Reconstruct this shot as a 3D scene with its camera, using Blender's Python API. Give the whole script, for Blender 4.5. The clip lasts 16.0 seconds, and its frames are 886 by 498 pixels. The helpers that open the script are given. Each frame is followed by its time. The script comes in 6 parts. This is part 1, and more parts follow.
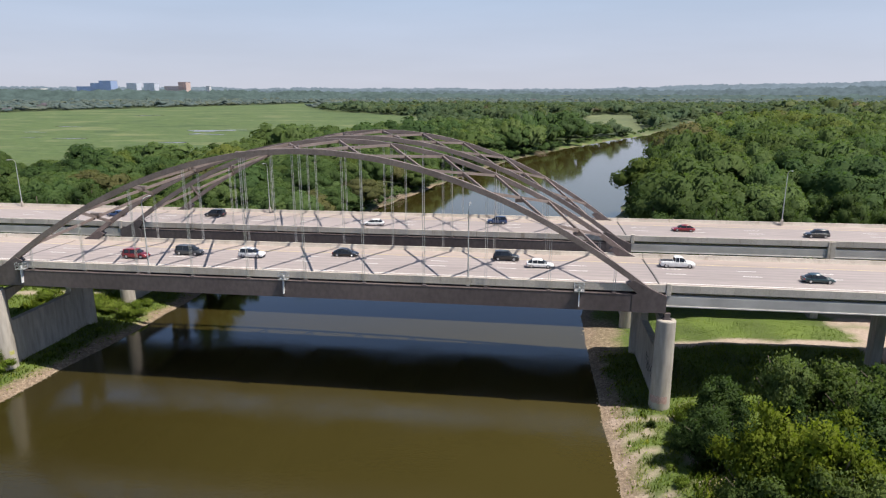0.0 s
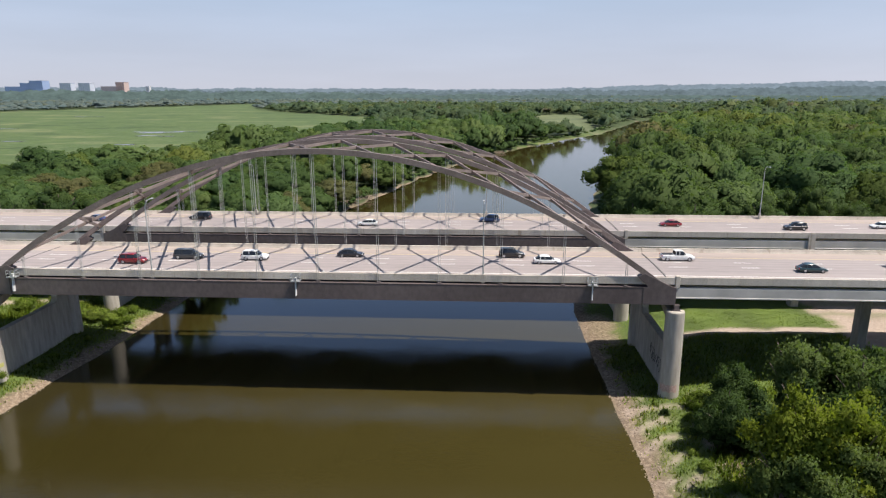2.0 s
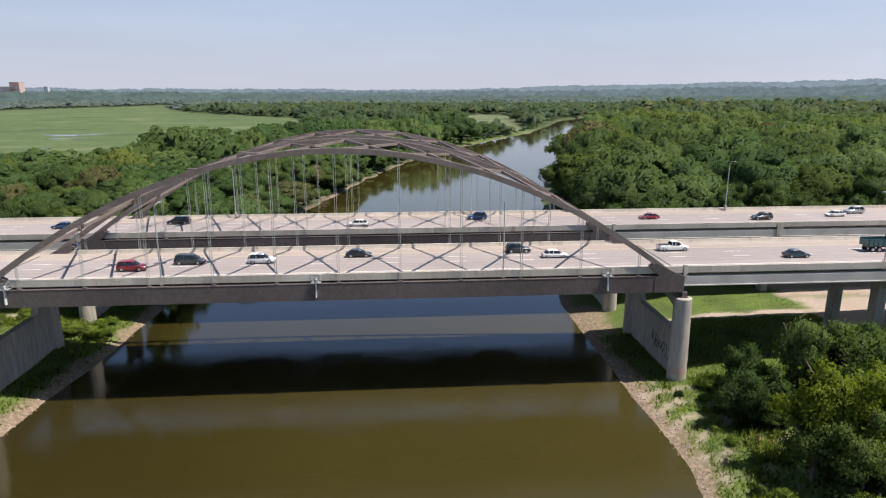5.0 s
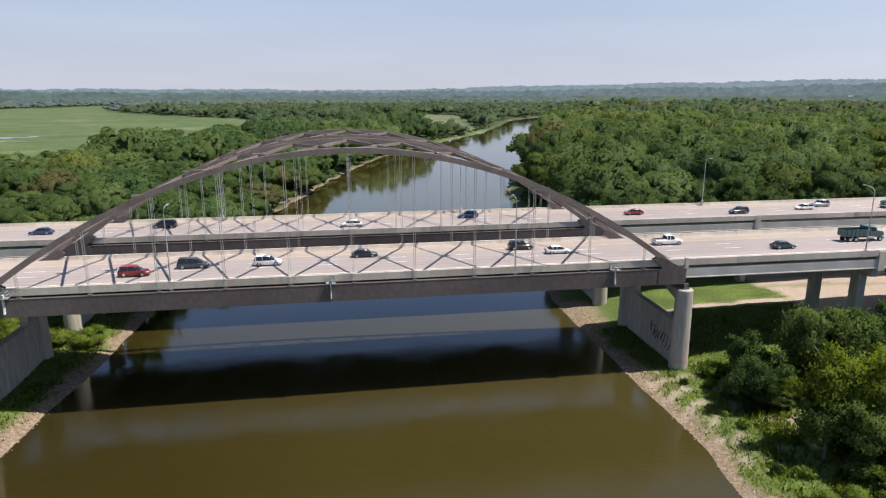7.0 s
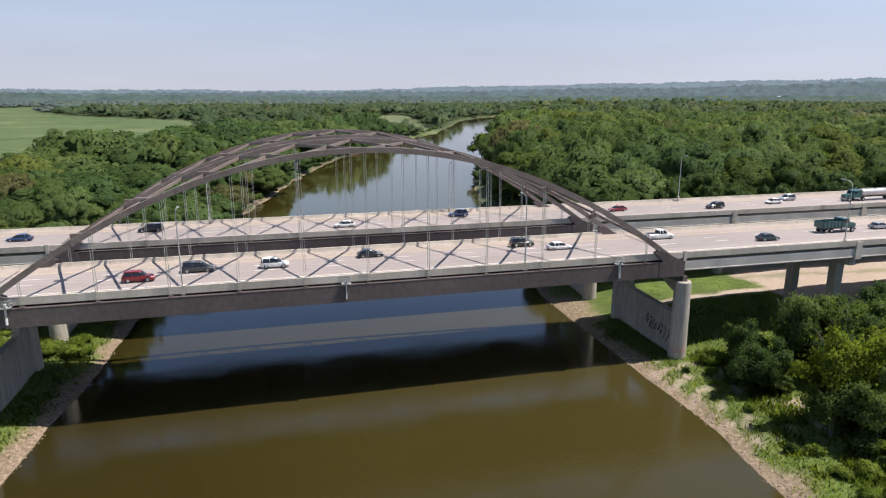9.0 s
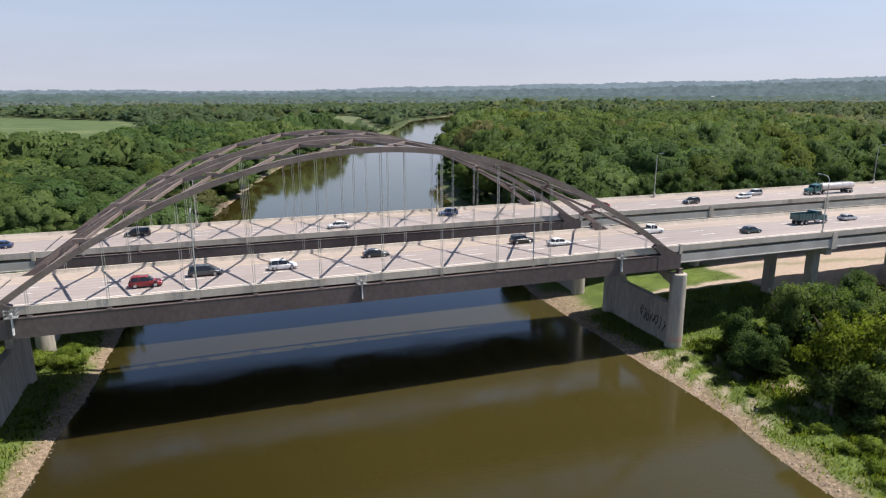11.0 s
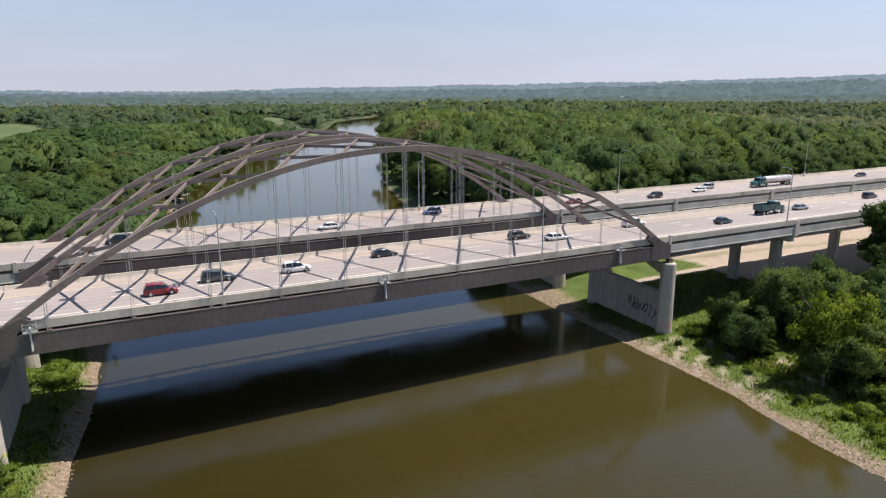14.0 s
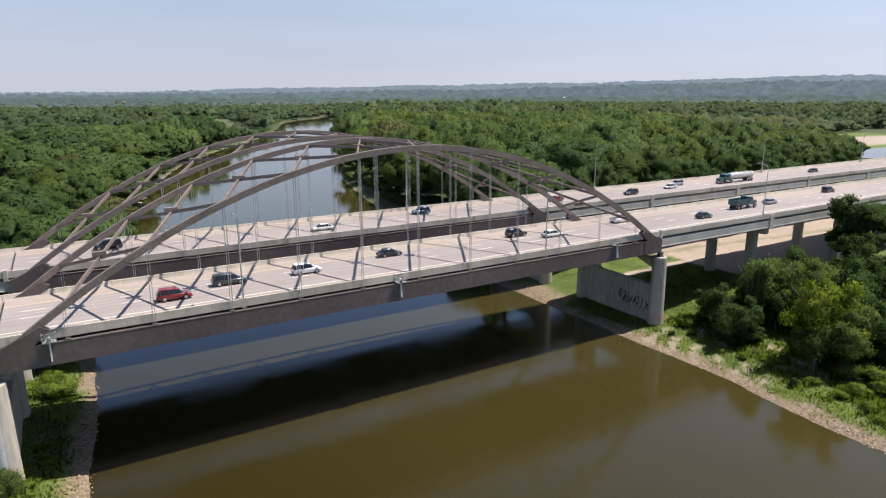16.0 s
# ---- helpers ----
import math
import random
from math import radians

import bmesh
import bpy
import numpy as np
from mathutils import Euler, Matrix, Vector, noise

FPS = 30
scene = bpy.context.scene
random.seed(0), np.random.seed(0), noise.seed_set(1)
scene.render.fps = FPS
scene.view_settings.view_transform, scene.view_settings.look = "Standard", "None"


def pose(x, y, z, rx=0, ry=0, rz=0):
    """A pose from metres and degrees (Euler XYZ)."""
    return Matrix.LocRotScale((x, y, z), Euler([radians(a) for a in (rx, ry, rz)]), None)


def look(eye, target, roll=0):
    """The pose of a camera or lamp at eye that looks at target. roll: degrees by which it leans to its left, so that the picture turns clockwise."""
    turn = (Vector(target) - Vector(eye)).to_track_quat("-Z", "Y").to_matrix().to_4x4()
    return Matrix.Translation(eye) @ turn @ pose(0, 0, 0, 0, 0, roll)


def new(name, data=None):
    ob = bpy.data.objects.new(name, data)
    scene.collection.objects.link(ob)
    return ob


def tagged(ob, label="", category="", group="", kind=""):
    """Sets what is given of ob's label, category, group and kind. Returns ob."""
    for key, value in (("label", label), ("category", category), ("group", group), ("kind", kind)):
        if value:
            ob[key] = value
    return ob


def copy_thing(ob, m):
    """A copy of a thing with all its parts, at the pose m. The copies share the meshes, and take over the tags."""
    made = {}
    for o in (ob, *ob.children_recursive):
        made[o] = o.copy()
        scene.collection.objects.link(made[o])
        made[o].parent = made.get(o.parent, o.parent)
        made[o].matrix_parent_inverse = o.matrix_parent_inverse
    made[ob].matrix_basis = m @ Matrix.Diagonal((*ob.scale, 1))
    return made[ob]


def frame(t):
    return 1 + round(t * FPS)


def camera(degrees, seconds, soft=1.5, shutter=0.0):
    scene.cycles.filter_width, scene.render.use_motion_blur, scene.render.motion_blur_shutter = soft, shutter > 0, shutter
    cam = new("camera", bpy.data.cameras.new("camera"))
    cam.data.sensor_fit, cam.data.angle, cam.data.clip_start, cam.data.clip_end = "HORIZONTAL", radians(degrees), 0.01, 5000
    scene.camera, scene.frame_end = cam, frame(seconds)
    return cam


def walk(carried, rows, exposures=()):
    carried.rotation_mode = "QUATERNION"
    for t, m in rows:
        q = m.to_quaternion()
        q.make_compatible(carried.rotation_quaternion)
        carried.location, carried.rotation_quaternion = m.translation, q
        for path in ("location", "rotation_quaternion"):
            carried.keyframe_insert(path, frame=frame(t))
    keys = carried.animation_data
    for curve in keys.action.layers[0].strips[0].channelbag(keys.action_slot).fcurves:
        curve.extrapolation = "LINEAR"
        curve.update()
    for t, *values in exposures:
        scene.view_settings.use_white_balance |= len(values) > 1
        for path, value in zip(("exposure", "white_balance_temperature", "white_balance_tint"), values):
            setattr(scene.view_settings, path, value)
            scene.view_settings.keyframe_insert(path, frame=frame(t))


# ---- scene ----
# A pair of tied-arch motorway bridges over a brown river, seen from a circling drone.
# x runs along the bridges, y across the river bend, z up; the water lies at z = -0.9.
cam = camera(69.83, 16.0, soft=1.2)
ROWS = [
    (0.0, 0.00, 0.00, 49.00, 7.80, -13.86, 0.05),
    (0.5, -2.55, -0.52, 48.96, 6.63, -13.85, 0.06),
    (1.0, -5.11, -0.99, 48.92, 5.46, -13.84, 0.06),
    (1.5, -7.69, -1.41, 48.88, 4.28, -13.84, 0.07),
    (2.0, -10.29, -1.77, 48.84, 3.10, -13.83, 0.07),
    (2.5, -12.90, -2.09, 48.80, 1.91, -13.83, 0.08),
    (3.0, -15.53, -2.35, 48.77, 0.72, -13.82, 0.08),
    (3.5, -18.17, -2.56, 48.73, -0.47, -13.82, 0.09),
    (4.0, -20.81, -2.72, 48.69, -1.67, -13.81, 0.09),
    (4.5, -23.47, -2.83, 48.66, -2.87, -13.81, 0.10),
    (5.0, -26.13, -2.88, 48.62, -4.08, -13.80, 0.11),
    (5.5, -28.80, -2.89, 48.59, -5.28, -13.79, 0.11),
    (6.0, -31.47, -2.84, 48.56, -6.50, -13.79, 0.12),
    (6.5, -34.14, -2.73, 48.53, -7.71, -13.78, 0.12),
    (7.0, -36.82, -2.58, 48.49, -8.92, -13.78, 0.13),
    (7.5, -39.49, -2.37, 48.46, -10.14, -13.77, 0.13),
    (8.0, -42.16, -2.11, 48.43, -11.36, -13.76, 0.14),
    (8.5, -44.83, -1.79, 48.40, -12.59, -13.76, 0.14),
    (9.0, -47.49, -1.43, 48.38, -13.81, -13.75, 0.15),
    (9.5, -50.14, -1.00, 48.35, -15.04, -13.75, 0.15),
    (10.0, -52.79, -0.53, 48.32, -16.26, -13.74, 0.16),
    (10.5, -55.42, -0.00, 48.29, -17.49, -13.73, 0.16),
    (11.0, -58.05, 0.58, 48.27, -18.72, -13.73, 0.17),
    (11.5, -60.66, 1.22, 48.24, -19.95, -13.72, 0.17),
    (12.0, -63.26, 1.91, 48.22, -21.19, -13.71, 0.18),
    (12.5, -65.84, 2.65, 48.19, -22.42, -13.71, 0.19),
    (13.0, -68.40, 3.45, 48.17, -23.65, -13.70, 0.19),
    (13.5, -70.94, 4.31, 48.15, -24.89, -13.70, 0.20),
    (14.0, -73.47, 5.22, 48.13, -26.12, -13.69, 0.20),
    (14.5, -75.97, 6.18, 48.11, -27.35, -13.68, 0.21),
    (15.0, -78.45, 7.20, 48.09, -28.59, -13.68, 0.21),
    (15.5, -80.90, 8.27, 48.07, -29.82, -13.67, 0.22),
    (16.0, -83.33, 9.40, 48.05, -31.05, -13.66, 0.22),
]
walk(cam, [(t, pose(x, y, z, 90 + pitch, roll, yaw)) for t, x, y, z, yaw, pitch, roll in ROWS])

# ---- light ----
SUN_WAY = Vector((0.484, -0.14, 1.0)).normalized()
world = bpy.data.worlds.new("sky")
scene.world = world
world.use_nodes = True
wn = world.node_tree
sky = wn.nodes.new("ShaderNodeTexSky")
sky.sky_type = "NISHITA"
sky.sun_disc = False
sky.sun_elevation = math.asin(SUN_WAY.z)
sky.sun_rotation = math.atan2(SUN_WAY.x, SUN_WAY.y)
sky.air_density, sky.dust_density, sky.ozone_density = 1.0, 0.7, 2.5
back = wn.nodes["Background"]
back.inputs["Strength"].default_value = 0.08
wn.links.new(sky.outputs[0], back.inputs["Color"])
# summer haze: a pale veil that thickens towards the horizon, with faint streaks of high cloud
veil = wn.nodes.new("ShaderNodeBackground")
tc = wn.nodes.new("ShaderNodeTexCoord")
sep = wn.nodes.new("ShaderNodeSeparateXYZ")
wn.links.new(tc.outputs["Generated"], sep.inputs[0])
tint = wn.nodes.new("ShaderNodeValToRGB")
tint.color_ramp.elements.new(0.5)
tint.color_ramp.elements.new(0.9)
tint.color_ramp.elements.new(0.32)
for e, (p, c) in zip(tint.color_ramp.elements, ((0.0, (0.398, 0.409, 0.476, 1)), (0.2, (0.293, 0.387, 0.532, 1)), (0.33, (0.195, 0.30, 0.57, 1)), (0.5, (0.17, 0.29, 0.57, 1)), (0.85, (0.15, 0.175, 0.215, 1)))):
    e.position, e.color = p, c
wn.links.new(sep.outputs["Z"], tint.inputs[0])
mp = wn.nodes.new("ShaderNodeMapping")
mp.inputs["Scale"].default_value = (1.6, 1.6, 11.0)
wn.links.new(tc.outputs["Generated"], mp.inputs[0])
streak = wn.nodes.new("ShaderNodeTexNoise")
streak.inputs["Scale"].default_value, streak.inputs["Detail"].default_value = 2.2, 5.0
wn.links.new(mp.outputs[0], streak.inputs["Vector"])
soft_streak = wn.nodes.new("ShaderNodeMapRange")
soft_streak.inputs["From Min"].default_value, soft_streak.inputs["From Max"].default_value = 0.35, 0.75
soft_streak.inputs["To Min"].default_value, soft_streak.inputs["To Max"].default_value = 0.98, 1.05
wn.links.new(streak.outputs["Fac"], soft_streak.inputs["Value"])
wn.links.new(tint.outputs[0], veil.inputs["Color"])
sunward = wn.nodes.new("ShaderNodeMapRange")  # the haze is paler towards the sun
for n, v in (("From Min", 0.4), ("From Max", 0.95), ("To Min", 1.0), ("To Max", 1.2)):
    sunward.inputs[n].default_value = v
wn.links.new(sep.outputs["X"], sunward.inputs["Value"])
glare = wn.nodes.new("ShaderNodeMath")
glare.operation = "MULTIPLY"
wn.links.new(soft_streak.outputs[0], glare.inputs[0])
wn.links.new(sunward.outputs[0], glare.inputs[1])
wn.links.new(glare.outputs[0], veil.inputs["Strength"])
thick = wn.nodes.new("ShaderNodeValToRGB")
thick.color_ramp.elements.new(0.9)
for e, (p, c) in zip(thick.color_ramp.elements, ((0.10, (0.95, 0.95, 0.95, 1)), (0.58, (0.10, 0.10, 0.10, 1)), (0.85, (0.75, 0.75, 0.75, 1)))):
    e.position, e.color = p, c
wn.links.new(sep.outputs["Z"], thick.inputs[0])
blend = wn.nodes.new("ShaderNodeMixShader")
wn.links.new(thick.outputs[0], blend.inputs[0])
wn.links.new(back.outputs[0], blend.inputs[1])
wn.links.new(veil.outputs[0], blend.inputs[2])
wn.links.new(blend.outputs[0], wn.nodes["World Output"].inputs["Surface"])
sun = new("sun", bpy.data.lights.new("sun", "SUN"))
sun.data.energy, sun.data.angle, sun.data.color = 4.75, radians(0.55), (1.0, 0.93, 0.84)
sun.matrix_world = look(SUN_WAY * 200, (0, 0, 0))
scene.view_settings.exposure = 0.58


# ---- materials ----
def nodes_of(name):
    m = bpy.data.materials.new(name)
    m.use_nodes = True
    nt = m.node_tree
    return m, nt, nt.nodes["Principled BSDF"], nt.nodes["Material Output"]


def noise_tex(nt, scale, detail=4.0, stretch=(1, 1, 1), coords="Object", rough=0.55):
    tc = nt.nodes.new("ShaderNodeTexCoord")
    mp = nt.nodes.new("ShaderNodeMapping")
    mp.inputs["Scale"].default_value = stretch
    nz = nt.nodes.new("ShaderNodeTexNoise")
    nz.inputs["Scale"].default_value, nz.inputs["Detail"].default_value, nz.inputs["Roughness"].default_value = scale, detail, rough
    if coords == "World":
        gm = nt.nodes.new("ShaderNodeNewGeometry")
        nt.links.new(gm.outputs["Position"], mp.inputs[0])
    else:
        nt.links.new(tc.outputs[coords], mp.inputs[0])
    nt.links.new(mp.outputs[0], nz.inputs["Vector"])
    return nz


def ramp(nt, fac, stops):
    r = nt.nodes.new("ShaderNodeValToRGB")
    el = r.color_ramp.elements
    while len(el) < len(stops):
        el.new(0.5)
    for e, (p, c) in zip(el, stops):
        e.position, e.color = p, (*c, 1)
    nt.links.new(fac, r.inputs[0])
    return r


def mix(nt, fac, a, b, how="MIX"):
    m = nt.nodes.new("ShaderNodeMix")
    m.data_type, m.blend_type = "RGBA", how
    for sock, v in ((m.inputs[0], fac), (m.inputs[6], a), (m.inputs[7], b)):
        if isinstance(v, (int, float)):
            sock.default_value = v
        elif isinstance(v, tuple):
            sock.default_value = (*v, 1)
        else:
            nt.links.new(v, sock)
    return m.outputs[2]


def bump(nt, bsdf, height, strength, distance):
    b = nt.nodes.new("ShaderNodeBump")
    b.inputs["Strength"].default_value, b.inputs["Distance"].default_value = strength, distance
    nt.links.new(height, b.inputs["Height"])
    nt.links.new(b.outputs[0], bsdf.inputs["Normal"])


def surface(name, dark, light, rough, big=0.15, fine=3.0, stretch=(1, 1, 1), metal=0.0, relief=0.3, depth=0.02, each=0.0, coords="World"):
    """A weathered surface: two tones mixed by broad stains and by fine grain."""
    m, nt, bs, out = nodes_of(name)
    n1 = noise_tex(nt, big, 5, stretch, coords)
    n2 = noise_tex(nt, fine, 6, stretch, coords)
    r1 = ramp(nt, n1.outputs["Fac"], [(0.3, dark), (0.7, light)])
    r2 = ramp(nt, n2.outputs["Fac"], [(0.25, (0.72, 0.72, 0.72)), (0.75, (1.2, 1.2, 1.2))])
    col = mix(nt, 1.0, r1.outputs[0], r2.outputs[0], "MULTIPLY")
    if each:
        oi = nt.nodes.new("ShaderNodeObjectInfo")
        r3 = ramp(nt, oi.outputs["Random"], [(0.0, (1 - each,) * 3), (1.0, (1 + each,) * 3)])
        col = mix(nt, 1.0, col, r3.outputs[0], "MULTIPLY")
    nt.links.new(col, bs.inputs["Base Color"])
    bs.inputs["Roughness"].default_value, bs.inputs["Metallic"].default_value = rough, metal
    if relief:
        bump(nt, bs, n2.outputs["Fac"], relief, depth)
    return m


def plain(name, col, rough, metal=0.0, coat=0.0):
    m, nt, bs, out = nodes_of(name)
    n = noise_tex(nt, 1.7, 3)
    r = ramp(nt, n.outputs["Fac"], [(0.3, tuple(c * 0.88 for c in col)), (0.7, tuple(min(1, c * 1.1) for c in col))])
    nt.links.new(r.outputs[0], bs.inputs["Base Color"])
    bs.inputs["Roughness"].default_value, bs.inputs["Metallic"].default_value, bs.inputs["Coat Weight"].default_value = rough, metal, coat
    return m


def leaf_material(name, dark, mid, light):
    """Leaves: tone by the tree and by the single leaf clump, with light shining through."""
    m, nt, bs, out = nodes_of(name)
    at = nt.nodes.new("ShaderNodeAttribute")
    at.attribute_name = "tone"
    oi = nt.nodes.new("ShaderNodeObjectInfo")
    geo = nt.nodes.new("ShaderNodeNewGeometry")
    a = nt.nodes.new("ShaderNodeMath")
    a.operation = "MULTIPLY_ADD"
    nt.links.new(geo.outputs["Random Per Island"], a.inputs[0])
    a.inputs[1].default_value = 0.09
    nt.links.new(at.outputs["Fac"], a.inputs[2])
    b = nt.nodes.new("ShaderNodeMath")
    b.operation = "MULTIPLY_ADD"
    nt.links.new(oi.outputs["Random"], b.inputs[0])
    b.inputs[1].default_value = 0.30
    nt.links.new(a.outputs[0], b.inputs[2])
    r = ramp(nt, b.outputs[0], [(0.1, dark), (0.6, mid), (1.15, light)])
    kind = nt.nodes.new("ShaderNodeAttribute")
    kind.attribute_name = "hue"
    hue = ramp(nt, kind.outputs["Fac"], [(0.0, (0.86, 0.98, 1.12)), (0.45, (1.0, 1.0, 1.0)), (0.8, (1.22, 1.06, 0.72)), (0.9, (1.30, 1.02, 0.95)), (1.0, (1.25, 0.88, 1.15))])
    tint = mix(nt, 1.0, r.outputs[0], hue.outputs[0], "MULTIPLY")
    tuft = noise_tex(nt, 1.0, 5, coords="World", rough=0.75)
    dapple = ramp(nt, tuft.outputs["Fac"], [(0.3, (0.70, 0.72, 0.74)), (0.68, (1.24, 1.22, 1.14))])
    tint = mix(nt, 1.0, tint, dapple.outputs[0], "MULTIPLY")
    nt.links.new(tint, bs.inputs["Base Color"])
    bs.inputs["Roughness"].default_value = 0.6
    bs.inputs["Specular IOR Level"].default_value = 0.1
    bump(nt, bs, tuft.outputs["Fac"], 0.6, 0.5)
    tr = nt.nodes.new("ShaderNodeBsdfTranslucent")
    nt.links.new(mix(nt, 1.0, tint, (1.1, 1.2, 0.7), "MULTIPLY"), tr.inputs["Color"])
    ms = nt.nodes.new("ShaderNodeMixShader")
    ms.inputs[0].default_value = 0.45
    nt.links.new(bs.outputs[0], ms.inputs[1])
    nt.links.new(tr.outputs[0], ms.inputs[2])
    nt.links.new(ms.outputs[0], out.inputs["Surface"])
    return m


STEEL = surface("weathered_brown_steel", (0.15, 0.116, 0.105), (0.235, 0.188, 0.172), 0.6, 0.25, 4.0, relief=0.1)
TIE_STEEL = surface("dark_brown_steel", (0.066, 0.049, 0.050), (0.150, 0.122, 0.118), 0.6, 0.035, 1.4, (1, 1, 0.7), relief=0.1)
GREY_BEAM = surface("painted_grey_beam", (0.43, 0.405, 0.375), (0.50, 0.475, 0.44), 0.6, 0.05, 0.22, (1, 1, 0.8), relief=0)
CABLE = plain("galvanised_cable", (0.47, 0.47, 0.46), 0.45, 0.5)
GALV = surface("galvanised_steel", (0.38, 0.39, 0.40), (0.52, 0.53, 0.54), 0.45, 0.8, 6.0, metal=0.4, relief=0.05)


def deck_material():
    """Road concrete: tan shoulders, greyer lanes with darker wheel tracks."""
    m, nt, bs, out = nodes_of("road_concrete")
    tc = nt.nodes.new("ShaderNodeTexCoord")
    sp = nt.nodes.new("ShaderNodeSeparateXYZ")
    nt.links.new(tc.outputs["Object"], sp.inputs[0])
    wob = noise_tex(nt, 0.3, 3, (0.15, 1, 1), "World")
    sh = nt.nodes.new("ShaderNodeMath")
    sh.operation = "MULTIPLY_ADD"
    nt.links.new(wob.outputs["Fac"], sh.inputs[0])
    sh.inputs[1].default_value = 0.7
    nt.links.new(sp.outputs["Y"], sh.inputs[2])
    dv = nt.nodes.new("ShaderNodeMath")
    dv.operation = "DIVIDE"
    nt.links.new(sh.outputs[0], dv.inputs[0])
    dv.inputs[1].default_value = 22.0
    tan, grey, track = (0.315, 0.263, 0.240), (0.305, 0.264, 0.256), (0.268, 0.234, 0.230)
    stops = [(0.1, tan), (0.245, tan), (0.27, grey)]
    for c in (8.8, 12.2, 15.5):
        for o, col in ((-1.5, grey), (-0.85, track), (0.0, grey), (0.85, track), (1.5, grey)):
            stops.append(((c + o + 0.35) / 22.0, col))
    stops += [(0.80, tan), (0.95, (0.335, 0.278, 0.245))]
    base = ramp(nt, dv.outputs[0], stops[:3] + stops[3:18] + stops[18:])
    n1 = noise_tex(nt, 0.06, 5, (0.25, 1.2, 1), "World")
    n2 = noise_tex(nt, 1.4, 6, (0.2, 1.5, 1), "World")
    v1 = ramp(nt, n1.outputs["Fac"], [(0.3, (0.88, 0.88, 0.88)), (0.7, (1.12, 1.11, 1.1))])
    v2 = ramp(nt, n2.outputs["Fac"], [(0.25, (0.86, 0.86, 0.86)), (0.75, (1.12, 1.12, 1.12))])
    nt.links.new(mix(nt, 1.0, mix(nt, 1.0, base.outputs[0], v1.outputs[0], "MULTIPLY"), v2.outputs[0], "MULTIPLY"), bs.inputs["Base Color"])
    bs.inputs["Roughness"].default_value = 0.85
    bump(nt, bs, n2.outputs["Fac"], 0.1, 0.02)
    return m


ALUMINIUM = plain("bright_aluminium", (0.72, 0.72, 0.72), 0.45)
DECK = deck_material()


def barrier_material():
    """Pale barrier concrete with rain streaks, rust-brown stains and a few darker segments."""
    m, nt, bs, out = nodes_of("stained_concrete")
    broad = noise_tex(nt, 0.12, 4, (1, 1, 0.5), "World")
    streak = noise_tex(nt, 0.7, 6, (1, 1, 0.16), "World", 0.7)
    fine = noise_tex(nt, 5.0, 5, coords="World")
    base = ramp(nt, broad.outputs["Fac"], [(0.3, (0.46, 0.41, 0.355)), (0.7, (0.59, 0.535, 0.475))])
    wash = ramp(nt, streak.outputs["Fac"], [(0.28, (0.52, 0.46, 0.39)), (0.42, (0.93, 0.92, 0.90)), (0.7, (1.06, 1.06, 1.06))])
    grain = ramp(nt, fine.outputs["Fac"], [(0.25, (0.82, 0.82, 0.82)), (0.75, (1.12, 1.12, 1.12))])
    oi = nt.nodes.new("ShaderNodeObjectInfo")
    own = ramp(nt, oi.outputs["Random"], [(0.0, (0.86, 0.86, 0.86)), (1.0, (1.08, 1.08, 1.08))])
    col = base.outputs[0]
    for r in (wash, grain, own):
        col = mix(nt, 1.0, col, r.outputs[0], "MULTIPLY")
    nt.links.new(col, bs.inputs["Base Color"])
    bs.inputs["Roughness"].default_value = 0.85
    bump(nt, bs, fine.outputs["Fac"], 0.2, 0.02)
    return m


BARRIER = barrier_material()
PIER = surface("pier_concrete", (0.365, 0.33, 0.285), (0.47, 0.43, 0.38), 0.85, 0.2, 1.5, (1, 1, 0.18), relief=0.2)
WHITE = surface("road_paint", (0.62, 0.62, 0.60), (0.80, 0.80, 0.78), 0.6, 0.4, 3.0, relief=0)
YELLOW = surface("yellow_road_paint", (0.48, 0.37, 0.17), (0.56, 0.45, 0.23), 0.6, 0.4, 3.0, relief=0)
BLACK = plain("dark_rubber", (0.02, 0.02, 0.02), 0.7)
BARK = surface("bark", (0.09, 0.07, 0.05), (0.17, 0.14, 0.11), 0.9, 0.6, 5.0, (1, 1, 0.2), relief=0.5, coords="Object")
ROCK = surface("river_stone", (0.16, 0.118, 0.085), (0.34, 0.27, 0.20), 0.85, 0.7, 4.0, relief=0.5, each=0.15)
LEAF = leaf_material("broad_leaves", (0.040, 0.068, 0.022), (0.085, 0.130, 0.040), (0.150, 0.196, 0.068))
LEAF_YELLOW = leaf_material("yellow_green_leaves", (0.08, 0.115, 0.014), (0.16, 0.20, 0.024), (0.25, 0.285, 0.045))
WEED = leaf_material("weeds", (0.085, 0.135, 0.02), (0.165, 0.225, 0.035), (0.27, 0.315, 0.07))

# ---- meshes ----


